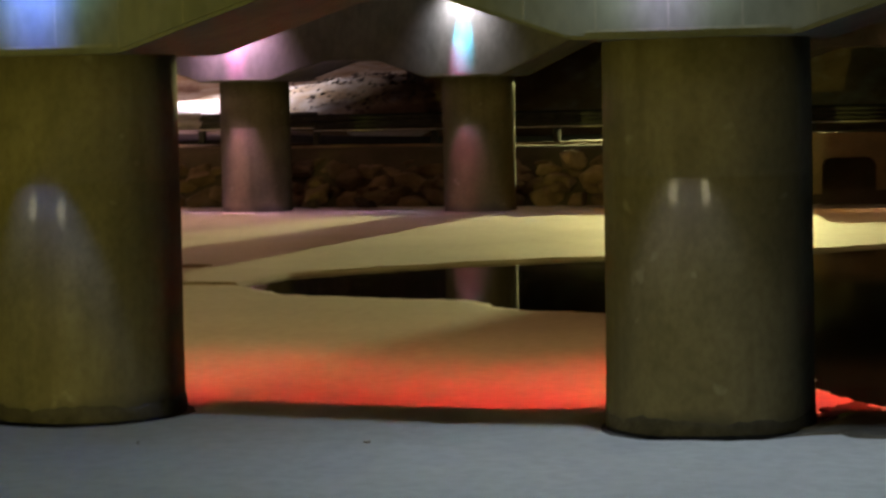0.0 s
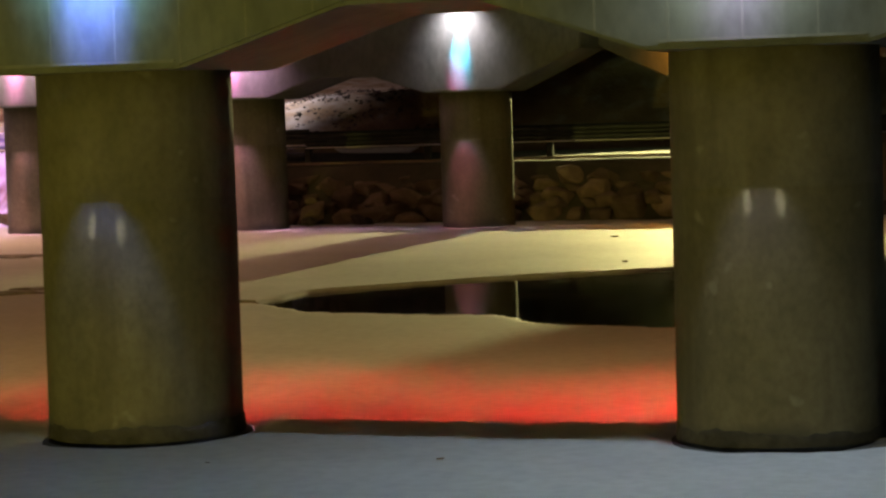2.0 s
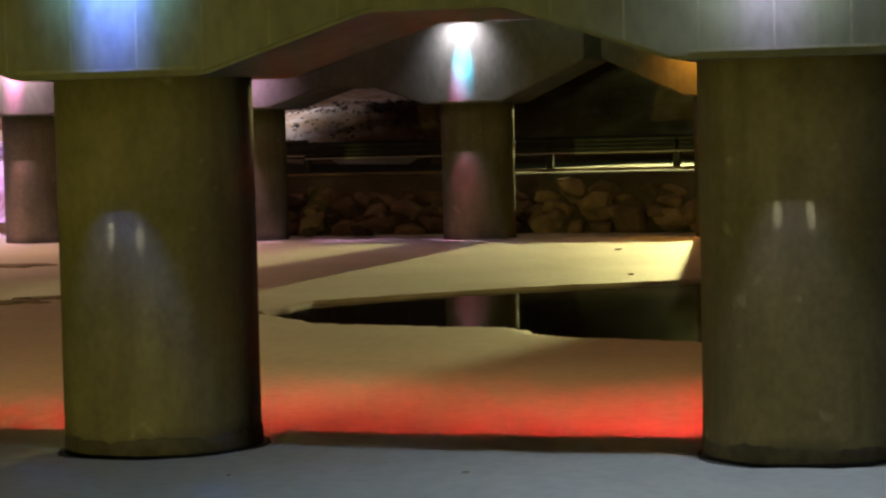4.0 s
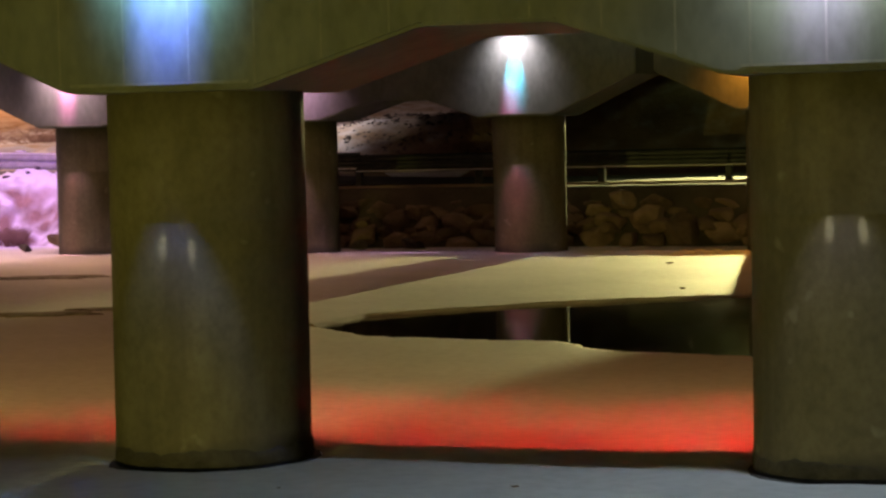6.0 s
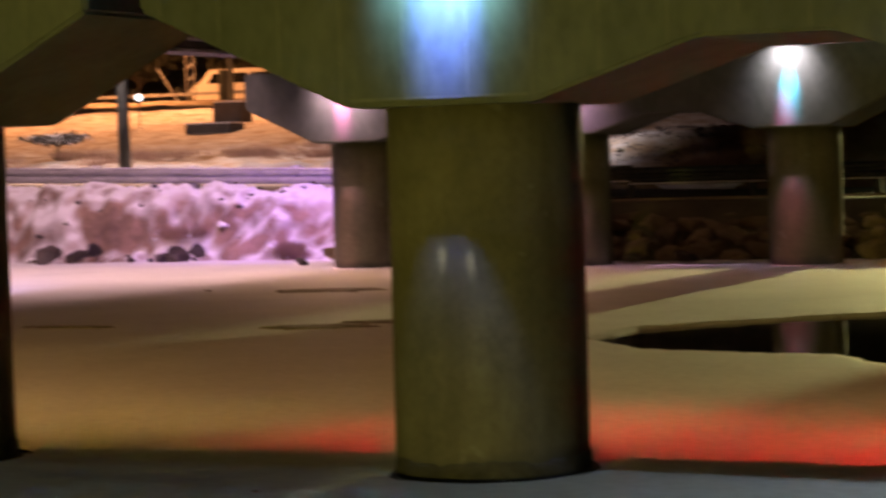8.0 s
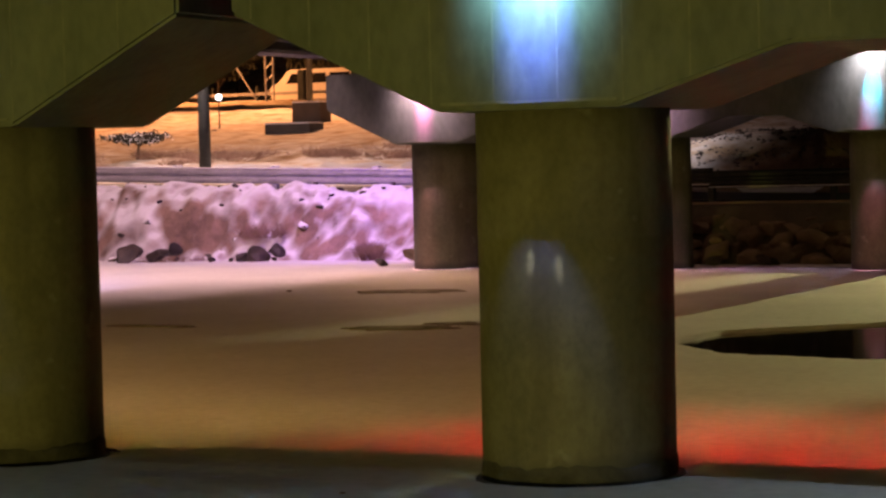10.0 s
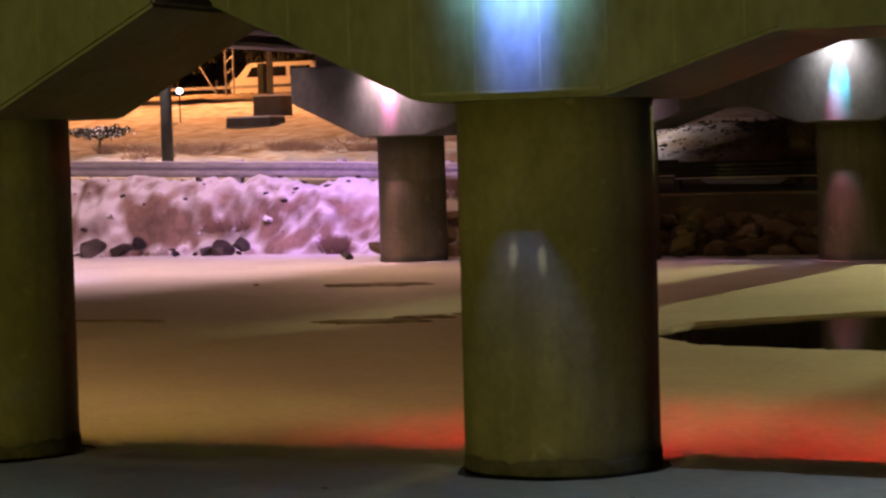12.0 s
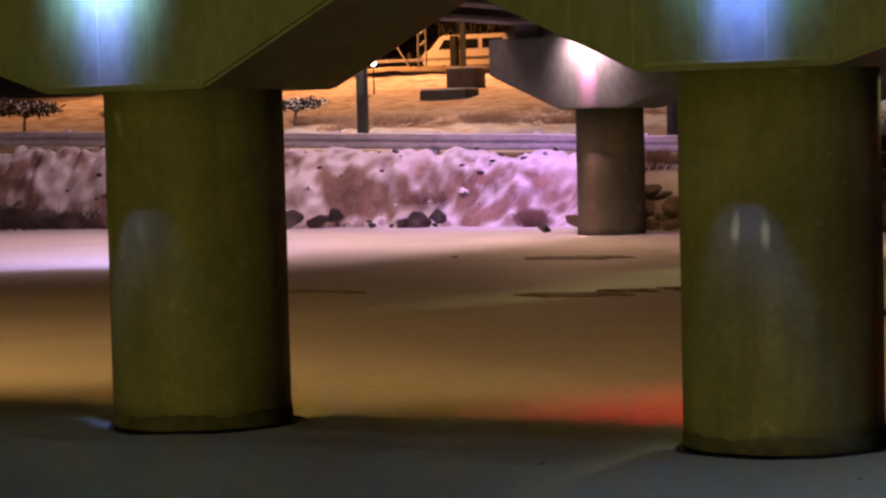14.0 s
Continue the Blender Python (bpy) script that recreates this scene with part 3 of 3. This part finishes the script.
guard = thing("guard_rail", "snow dusted galvanised steel guard rail along the road", "guard rail")
guard_y = 28.75
x = -56.56
while x < 24:
    nx = x + 2.395
    z0, z1 = road_z(x) + 0.42 - 0.09 * smooth(-12, -14, x), road_z(nx) + 0.42 - 0.09 * smooth(-12, -14, nx)
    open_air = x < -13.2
    # Under the bridge a darker steel paints the deck's shade onto the rail.
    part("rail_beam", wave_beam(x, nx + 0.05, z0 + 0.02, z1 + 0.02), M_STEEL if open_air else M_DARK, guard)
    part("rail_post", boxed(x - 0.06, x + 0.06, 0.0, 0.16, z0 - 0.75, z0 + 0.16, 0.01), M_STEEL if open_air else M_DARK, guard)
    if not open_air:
        # White strip painted in for the bright lit line under the rail.
        part("lit_line_strip", boxed(x, nx, -0.10, -0.075, z0 - 0.15, z0 - 0.125, 0.004), M_SNOW, guard, "white strip painting the lit line below the beam")
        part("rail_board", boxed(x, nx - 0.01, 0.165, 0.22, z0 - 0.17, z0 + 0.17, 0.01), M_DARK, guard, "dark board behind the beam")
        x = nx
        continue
    part("snow_strip", wave_snow(x, nx, z0 + 0.178, z1 + 0.178), M_SNOW, guard, "thin line of snow on the beam")
    part("snow_cap", boxed(x - 0.075, x + 0.075, -0.03, 0.17, z0 + 0.212, z0 + 0.245, 0.012), M_SNOW, guard, "small cap of snow")
    x = nx
guard.location = (0, guard_y, 0)

# kerbs by the road under the bridge
kerb = new("kerb", mesh_of(boxed(-13.0, 30, 26.75, 26.95, 0.88, 1.04, 0.02), "kerb", M_WALL))
tagged(kerb, "pale concrete kerb above the rocks", "kerb", kind="structure")
kerb = new("kerb", mesh_of(boxed(-30.0, 30, 35.0, 35.2, 0.9, 1.17, 0.02), "kerb", M_WALL))
tagged(kerb, "pale concrete kerb beyond the road", "kerb", kind="structure")

# low ridges of ploughed snow along the far kerb
for a, b in ((-10.1, -8.15),):
    k = a
    bm = bmesh.new()
    rows = []
    while k <= b + 0.01:
        lift = 0.05 + 0.02 * noise.noise((k * 2.3, 1, 4))
        lift *= min(1.0, 0.15 + (k - a) * 3, 0.15 + (b - k) * 3)
        rows.append([bm.verts.new((k, y, 1.165 + h * lift)) for y, h in ((34.86, -3.2), (34.90, 0.7), (35.0, 1.0), (35.16, 0.8), (35.24, -3.2))])
        k += 0.15
    for lo, hi in zip(rows, rows[1:]):
        for q in range(4):
            bm.faces.new((lo[q], hi[q], hi[q + 1], lo[q + 1]))
    ridge = new("snow_ridge", mesh_of(bm, "snow_ridge", M_SNOW, True))
    tagged(ridge, "low ridge of ploughed snow on the kerb", "snow", "snow ridges")

# ---------------------------------------------------------------- rocks
rng = random.Random(7)


def rock_mesh(seed, name, mat):
    """A broken block of stone: the hull of scattered points with worn edges."""
    pick = random.Random(int(seed * 10))
    bm = bmesh.new()
    for k in range(17):
        d = Vector((pick.gauss(0, 1), pick.gauss(0, 1), pick.gauss(0, 1))).normalized()
        bm.verts.new(Vector((d.x, d.y, max(-0.62, min(0.66, d.z)))) * 0.52 * pick.uniform(0.86, 1.1))
    bmesh.ops.convex_hull(bm, input=bm.verts)
    loose = [v for v in bm.verts if not v.link_faces]
    bmesh.ops.delete(bm, geom=loose, context="VERTS")
    bmesh.ops.dissolve_limit(bm, angle_limit=0.30, verts=bm.verts, edges=bm.edges)
    bmesh.ops.bevel(bm, geom=list(bm.edges), offset=0.035, segments=2, affect="EDGES", clamp_overlap=True)
    return mesh_of(bm, name, mat, False)


WET_ROCKS = [rock_mesh(k + 0.3, "boulder", M_ROCK_DRY) for k in range(6)]
DARK_ROCKS = [rock_mesh(k + 5.3, "boulder", M_ROCK_WET) for k in range(4)]
SNOW_ROCKS = [rock_mesh(k + 9.3, "boulder", M_ROCK) for k in range(6)]


def boulder(place, size, mesh, label, group):
    ob = new("boulder", mesh)
    ob.location = place
    ob.rotation_euler = (rng.uniform(-0.4, 0.4), rng.uniform(-0.4, 0.4), rng.uniform(0, 6.28))
    ob.scale = (size * rng.uniform(0.95, 1.35), size * rng.uniform(0.8, 1.1), size * rng.uniform(0.62, 0.85))
    return tagged(ob, label, "boulder", group)


# dry courses of boulders under the bridge
x = -13.0
for row, (dy, z, big) in enumerate(((0.0, 0.12, 0.68), (0.38, 0.40, 0.74), (0.75, 0.66, 0.60), (0.2, 0.30, 0.40), (0.55, 0.58, 0.40))):
    x = -13.0 + 0.23 * row
    while x < 1.3:
        size = big * rng.uniform(0.7, 1.25)
        boulder((x, foot(x) + 0.12 + dy + rng.uniform(-0.12, 0.12), z + rng.uniform(-0.07, 0.07)), size, rng.choice(WET_ROCKS), "bare brown boulder in the bank's riprap", "riprap boulders")
        x += size * rng.uniform(0.85, 1.15)
# snow covered riprap on the open bank
for k in range(16):
    x = rng.uniform(-31, -12.6)
    u = 0.42 * rng.random()
    y = foot(x) + 0.05 + 1.55 * u
    size = rng.uniform(0.12, 0.3) * (1.15 - 0.45 * u)
    boulder((x, y, bank_height(x, y) - size * 0.2), size, rng.choice(SNOW_ROCKS), "snow capped boulder on the open bank", "snowy boulders")


def scattered(name, places, label, category):
    """Many small stones in one mesh."""
    verts, faces = [], []
    for place, size in places:
        me = rng.choice(WET_ROCKS + DARK_ROCKS)
        m = Matrix.Translation(place) @ Euler((rng.uniform(-0.4, 0.4), rng.uniform(-0.4, 0.4), rng.uniform(0, 6.28))).to_matrix().to_4x4() @ Matrix.Diagonal((size * rng.uniform(0.95, 1.35), size, size * rng.uniform(0.6, 0.85), 1))
        base = len(verts)
        verts += [m @ v.co for v in me.vertices]
        faces += [[base + k for k in p.vertices] for p in me.polygons]
    me = bpy.data.meshes.new(name)
    me.from_pydata(verts, [], faces)
    me.materials.append(M_ROCK_WET)
    return tagged(new(name, me), label, category, kind="stuff")


# small bare stones showing through the snow
spots = []
for k in range(130):
    x = rng.uniform(-31, -12.8)
    y = foot(x) + 0.2 + 1.9 * rng.random() ** 0.6
    size = rng.uniform(0.05, 0.19)
    spots.append(((x, y, bank_height(x, y) + size * 0.02), size))
scattered("bank_stones", spots, "small dark stones showing through bank snow", "stones")
# dark rocks at the foot of the bank
for x, y, size in ((-20.3, 26.3, 0.62), (-19.75, 26.35, 0.58), (-19.3, 26.4, 0.4), (-18.2, 26.0, 0.42), (-17.75, 26.1, 0.45), (-17.3, 26.35, 0.5), (-16.9, 26.4, 0.35),
                   (-13.62, 24.55, 0.36), (-12.95, 24.95, 0.30), (-26.6, 26.4, 0.8), (-25.9, 26.4, 0.7), (-27.4, 26.5, 0.9), (-28.3, 26.5, 0.8), (-12.5, 26.0, 0.45), (-12.1, 25.3, 0.4),
                   (-7.2, 24.45, 0.30), (-6.3, 24.4, 0.34), (-6.15, 24.4, 0.26)):
    if -22 < x < -16:
        x, y, size = x + rng.uniform(-0.2, 0.2), y + rng.uniform(-0.15, 0.3), size * rng.uniform(0.55, 1.3)
    boulder((x, y, size * 0.22 + (0.12 if y > 26.45 and x > -22 else 0.0)), size, rng.choice(DARK_ROCKS), "dark bare rock at the ice edge", "dark rocks")
    if x < -14:
        for k in range(2):
            less = size * rng.uniform(0.35, 0.6)
            boulder((x + rng.uniform(-0.4, 0.4), y + rng.uniform(-0.1, 0.25), less * 0.25 + 0.1 * k), less, rng.choice(DARK_ROCKS), "small dark bare rock at the ice edge", "dark rocks")

# ---------------------------------------------------------------- brush and trees


def brush(x, y, z, radius, height, count, label):
    bm = bmesh.new()
    for k in range(count):
        a, r = rng.uniform(0, 6.28), radius * math.sqrt(rng.random())
        p = Vector((r * math.cos(a), r * math.sin(a), 0))
        lean = Vector((math.cos(a) * r * 0.7 + rng.uniform(-0.15, 0.15), math.sin(a) * r * 0.7 + rng.uniform(-0.15, 0.15), height * rng.uniform(0.45, 1.0)))
        mid = p + lean * 0.55 + Vector((rng.uniform(-0.05, 0.05), rng.uniform(-0.05, 0.05), 0))
        tube(bm, p, mid, 0.008, 0.005, 3)
        tube(bm, mid, p + lean, 0.005, 0.002, 3)
        for _ in range(4):
            tube(bm, mid, mid + Vector((rng.uniform(-0.2, 0.2), rng.uniform(-0.2, 0.2), rng.uniform(0.05, 0.25))), 0.006, 0.002, 3)
    ob = thing("bush", label, "bush", (x, y, z), "bank bushes")
    tagged(part("brushwood", bm, M_BARK if -30 < x < -24.5 and y < 28 else M_BRUSH, ob), kind="stuff")
    return ob


for x, y, r, h, n in ((-19.6, 26.95, 0.6, 0.22, 260), (-17.7, 27.35, 0.4, 0.16, 120), (-15.05, 26.75, 0.22, 0.42, 130), (-26.9, 26.7, 1.0, 0.9, 420), (-25.4, 26.7, 0.7, 0.6, 240),
                      (-28.6, 26.7, 0.9, 0.8, 340), (-12.3, 26.3, 0.35, 0.5, 120), (-22.6, 26.5, 0.7, 0.5, 260), (-24.2, 26.6, 0.6, 0.5, 220)):
    brush(x, y, bank_height(x, y) - 0.05, r, h, n, "leafless brown brush growing through the snow")


for k in range(5):
    x, y = rng.uniform(-10.2, -7.4), rng.uniform(36.2, 37.6)
    brush(x, y, hill_height(x, y) - 0.05, rng.uniform(0.3, 0.6), rng.uniform(0.25, 0.5), 110, "leafless brush on the slope under the bridge")
spots = []
for k in range(520):
    x, y = -12.9 + 5.6 * rng.random() ** 0.75, rng.uniform(35.9, 38.1)
    size = rng.uniform(0.03, 0.11)
    spots.append(((x, y, hill_height(x, y) + size * 0.05), size))
for k in range(420):
    x, y = -13.6 + 6.0 * rng.random(), rng.uniform(38.1, 47.0)
    size = rng.uniform(0.05, 0.16)
    spots.append(((x, y, hill_height(x, y) + size * 0.05), size))
scattered("slope_stones", spots, "dark stones in the snow dusted slope under the bridge", "stones")
for k in range(14):
    x, y = rng.uniform(-36, -16), rng.uniform(36.2, 42)
    brush(x, y, hill_height(x, y) - 0.05, rng.uniform(0.4, 1.1), rng.uniform(0.12, 0.3), 90, "low dead grass and brush on the snowy verge")


def tree(x, y, z, height, width, leaves, label, mat, thick=1.0):
    root = thing("tree", label, "tree", (x, y, z), "hillside trees")
    bm = bmesh.new()
    tube(bm, (0, 0, -0.1), (0.05 * height, 0, height * 0.5), 0.055 * height * thick, 0.035 * height * thick, 8)
    tips = []
    for k in range(9):
        a = k * 2.4
        base = Vector((0.05 * height, 0, height * (0.42 + 0.05 * (k % 3))))
        tip = Vector((math.cos(a) * width * rng.uniform(0.25, 0.5), math.sin(a) * width * rng.uniform(0.25, 0.5), height * rng.uniform(0.65, 0.95)))
        tube(bm, base, tip, 0.02 * height * thick, 0.006 * height * thick, 5)
        tips += [tip, base.lerp(tip, 0.6)]
    part("trunk", bm, M_BARK, root, "dark trunk with bare limbs")
    bm = bmesh.new()
    for k in range(leaves):
        c = rng.choice(tips) + Vector((rng.gauss(0, 0.12 * width), rng.gauss(0, 0.12 * width), rng.gauss(0, 0.035 * height)))
        q = Euler((rng.uniform(0, 3), rng.uniform(0, 3), rng.uniform(0, 6))).to_matrix()
        d = 0.035 * width + 0.02
        bm.faces.new([bm.verts.new(c + q @ Vector(v) * d) for v in ((-1, -0.35, 0), (1, -0.25, 0), (0.8, 0.4, 0.2), (-0.8, 0.3, -0.2))])
    part("crown", bm, mat, root, "flat ragged crown dusted with snow")
    return root


M_CROWN = snowy("crown", (0.03, 0.03, 0.02), (0.06, 0.05, 0.035), 0.45)
for x, y, h, w in ((-38.2, 40.0, 1.0, 1.9), (-28.8, 40.0, 0.95, 1.5), (-35.1, 40.2, 0.8, 0.6), (-41.5, 41.0, 1.1, 1.6)):
    tree(x, y, hill_height(x, y) - 0.02, h, w, 620, "small wind shaped tree on the snowy slope", M_CROWN)
for k in range(26):
    x, y = -62 + k * 1.55 + rng.uniform(-0.5, 0.5), 92 + rng.uniform(-5, 8)
    tree(x, y, hill_height(x, y) - 0.1, rng.uniform(3.5, 6), rng.uniform(3, 5), 500, "dark leafless tree beyond the upper road", M_NEEDLE, 0.35)

# ---------------------------------------------------------------- things on the hillside
block = thing("concrete_block", "snow topped concrete block on the slope", "concrete block", (-33.4, 58.2, 3.1), "slope blocks")
part("block", boxed(-0.56, 0.56, 0, 0.9, 0, 0.98, 0.03), M_DECK, block)
part("snow_cap", boxed(-0.58, 0.58, -0.02, 0.9, 0.984, 1.04, 0.025), M_SNOW, block)
slab = thing("concrete_block", "low dark concrete slab on the slope", "concrete block", (-30.2, 51.0, 2.6), "slope blocks")
part("block", boxed(-0.82, 0.82, 0, 1.0, 0, 0.60, 0.03), M_DECK, slab)
part("snow_cap", boxed(-0.84, 0.84, -0.02, 1.0, 0.604, 0.65, 0.02), M_SNOW, slab)


def van(x, y, z):
    root = thing("van", "pale van parked on the upper road", "van", (x, y, z))
    body = prism([(-2.3, 0.35), (2.2, 0.35), (2.3, 0.6), (2.25, 1.55), (2.05, 1.8), (-1.35, 1.8), (-1.9, 1.2), (-2.35, 1.02)], -0.85, 0.85, 0.07)
    body = part("body", body, M_PAINT, root)
    for a, b in ((-1.45, -0.75), (-0.55, 0.65), (0.85, 1.9)):
        part("window", prism([(a, 1.15), (b, 1.15), (b, 1.6), (a + (0.3 if a < -1 else 0), 1.6)], -0.862, -0.83), M_GLASS, root, "dark side window")
    for a in (-1.45, 1.35):
        for yy in (-0.8, 0.62):
            wheel = bmesh.new()
            tube(wheel, (a, yy, 0.33), (a, yy + 0.2, 0.33), 0.33, 0.33, 20)
            tyre = part("wheel", wheel, M_DARK, root)
            hub = bmesh.new()
            tube(hub, (a, yy - 0.012, 0.33), (a, yy + 0.05, 0.33), 0.19, 0.19, 14)
            part("rim", hub, M_STEEL, tyre)
    for yy in (-0.62, 0.62):
        part("headlight", boxed(-2.40, -2.30, yy - 0.16, yy + 0.16, 0.68, 0.86, 0.03), M_SNOW, root, "pale headlight")
    part("bumper", boxed(-2.42, -2.25, -0.8, 0.8, 0.36, 0.56, 0.03), M_DARK, root)
    return root


van(-45.1, 81.5, 4.52)
fence = thing("fence", "dark post fence along the upper road", "fence", (0, 79.4, 0))
for k in range(12):
    part("post", boxed(-57.1 + k * 2.4, -57.0 + k * 2.4, 0, 0.1, 4.2, 5.55, 0.02), M_DARK, fence)
for z in (5.12,):
    part("rail", boxed(-57.2, -30.0, -0.05, 0.0, z, z + 0.14, 0.01), M_STEEL, fence)

gantry = thing("metal_frame", "thin grey steel frame beside the upper road", "frame", (-46.28, 78.6, 4.3))
for x in (-0.21, 0.20):
    part("post", lathe([(0.042, 0), (0.042, 3.0)], 10), M_STEEL, gantry).location = (x, 0, 0)
part("top_beam", tube(bmesh.new(), (-0.45, 0, 2.98), (2.2, 0, 2.84), 0.06, 0.05, 8), M_STEEL, gantry)
for k in range(4):
    part("rung", tube(bmesh.new(), (-0.21, 0, 0.9 + 0.55 * k), (0.20, 0, 1.2 + 0.55 * k), 0.025, 0.025, 6), M_STEEL, gantry)
stake = thing("wooden_post", "dark square wooden post beside the upper road", "post", (-44.7, 78.8, 4.2))
part("shaft", boxed(-0.17, 0.17, -0.17, 0.17, 0, 2.0, 0.03), M_DARK, stake)
pole = thing("leaning_pole", "pale pole leaning by the upper road", "pole", (-47.1, 79.0, 4.4))
part("shaft", tube(bmesh.new(), (0.2, 0, 0), (-1.15, 0, 2.05), 0.04, 0.03, 8), M_STEEL, pole)

# ---------------------------------------------------------------- culvert wall


def holed_wall(outline, holes, y0, y1):
    bm = bmesh.new()
    for loop in [outline] + holes:
        vs = [bm.verts.new((x, y0, z)) for x, z in loop]
        for a, b in zip(vs, vs[1:] + vs[:1]):
            bm.edges.new((a, b))
    bmesh.ops.triangle_fill(bm, edges=list(bm.edges), use_beauty=True)
    ext = bmesh.ops.extrude_face_region(bm, geom=list(bm.faces))
    bmesh.ops.translate(bm, verts=[v for v in ext["geom"] if isinstance(v, bmesh.types.BMVert)], vec=(0, y1 - y0, 0))
    bmesh.ops.recalc_face_normals(bm, faces=bm.faces)
    return bm


def rounded(x0, x1, z0, z1, r):
    out = []
    for cx, cz, a0 in ((x1 - r, z0 + r * 0.4, -90), (x1 - r, z1 - r, 0), (x0 + r, z1 - r, 90), (x0 + r, z0 + r * 0.4, 180)):
        rr = r * 0.4 if a0 in (-90, 180) else r
        for k in range(7):
            a = radians(a0 + 15 * k)
            out.append((cx + r * math.cos(a), cz + rr * math.sin(a)))
    return out


holes = [rounded(1.62 + 1.09 * k, 2.50 + 1.09 * k, 0.09, 0.76, 0.16) for k in range(5)]
culvert = new("wall_culvert", mesh_of(holed_wall([(1.2, -0.1), (9, -0.1), (9, 1.17), (1.2, 1.17)], holes, 24.5, 24.85), "wall_culvert", M_WALL))
tagged(culvert, "stained concrete wall with rounded culvert openings", "wall", kind="structure")
# Dark soil sheet closes the openings and stands for their deep shade.
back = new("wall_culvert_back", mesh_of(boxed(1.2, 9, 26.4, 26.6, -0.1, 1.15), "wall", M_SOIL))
tagged(back, "dark sheet for the shade inside the culverts", "wall", kind="structure")
part_top = new("wall_culvert_top", mesh_of(boxed(1.2, 9, 24.85, 26.4, 1.0, 1.13), "wall", M_WALL))
tagged(part_top, "concrete cover over the culverts", "wall", kind="structure")

# ---------------------------------------------------------------- small things on the ice


def slush_patch(x, y, rx, ry, label, mat=M_SLUSH_AND_SHADE):
    bm = bmesh.new()
    rim = []
    for k in range(64):
        a = 2 * math.pi * k / 64
        r = 1 + 0.55 * noise.noise((math.cos(a) * 1.6 + x, math.sin(a) * 1.6 + y, 2)) + 0.35 * noise.noise((math.cos(a) * 5 + x, math.sin(a) * 5, y))
        px, py = x + rx * r * math.cos(a), y + ry * r * math.sin(a)
        rim.append((px, py))
    ring = [[bm.verts.new((x + (px - x) * f, y + (py - y) * f, ground_height(x + (px - x) * f, y + (py - y) * f) + h)) for px, py in rim] for f, h in ((0.35, 0.024), (0.7, 0.022), (0.92, 0.016), (1.0, -0.006))]
    bm.faces.new(ring[0])
    for lo, hi in zip(ring, ring[1:]):
        for k in range(64):
            j = (k + 1) % 64
            bm.faces.new((lo[k], hi[k], hi[j], lo[j]))
    bmesh.ops.recalc_face_normals(bm, faces=bm.faces)
    ob = new("slush_patch", mesh_of(bm, "slush_patch", mat))
    return tagged(ob, label, "slush", "slush patches")


for x, y, rx, ry in ((-9.5, 17.0, 0.8, 0.42), (-6.3, 10.35, 0.66, 0.26), (-5.9, 11.0, 0.35, 0.2), (-4.8, 11.4, 0.9, 0.24), (-9.6, 10.3, 0.5, 0.10), (-3.0, 9.05, 0.45, 0.10)):
    slush_patch(x, y, rx, ry, "dark wet slush in the snow on the ice", M_SLUSH_PALE)


# A dark ring on the snow, painted in for the shadow round a column.
def foot_shade_ring(x, y, reach):
    bm = bmesh.new()
    rings = [[], [], []]
    for k in range(72):
        a = 2 * math.pi * k / 72
        out = reach * (1 + 0.45 * noise.noise((math.cos(a) * 2 + x, math.sin(a) * 2, 5)))
        for ring, r in zip(rings, (0.59, 0.60 + out * 0.8, 0.60 + out)):
            px, py = x + r * math.cos(a), y + r * math.sin(a)
            ring.append(bm.verts.new((px, py, ground_height(px, py) + (-0.006 if ring is rings[2] else 0.009))))
    for lo, hi in zip(rings, rings[1:]):
        for k in range(72):
            j = (k + 1) % 72
            bm.faces.new((lo[k], hi[k], hi[j], lo[j]))
    bmesh.ops.recalc_face_normals(bm, faces=bm.faces)
    ob = new("foot_shade_ring", mesh_of(bm, "foot_shade_ring", M_SLUSH_AND_SHADE))
    return tagged(ob, "dark ring painting the shadow at a column's foot", "slush", "melt rings")


for x, y, reach in ((0.0, 0.0, 0.06), (3.938, 0.0, 0.05), (-4.08, -0.2, 0.05)):
    foot_shade_ring(x, y, reach)
slush_patch(4.74, 0.16, 0.62, 0.66, "dark melt water beside the open pool")
slush_patch(5.0, -0.18, 0.9, 0.40, "dark melt water beside the column's foot")
for x, y, size in ((-0.86, 19.6, 0.09), (0.28, 14.35, 0.06), (2.19, -1.08, 0.035), (-0.95, -1.36, 0.035), (-5.6, 0.38, 0.04), (-11.5, 17.1, 0.08), (0.9, -1.3, 0.02)):
    ob = new("debris", rng.choice(WET_ROCKS))
    ob.location, ob.scale = (x, y, size * 0.1), (size * 1.5, size, size * 0.4)
    tagged(ob, "small dark piece of debris on the snow", "debris", "ice debris")
globe = thing("globe_lamp", "small glowing globe lamp on a short post", "lamp", (-35.05, 55.0, 3.1))
part("post", lathe([(0.025, -0.3), (0.025, 1.08)], 10), M_DARK, globe)
bm = bmesh.new()
bmesh.ops.create_uvsphere(bm, u_segments=16, v_segments=10, radius=0.12, matrix=Matrix.Translation((0, 0, 1.18)))
part("globe", bm, M_LENS, globe, "glowing white globe", True)
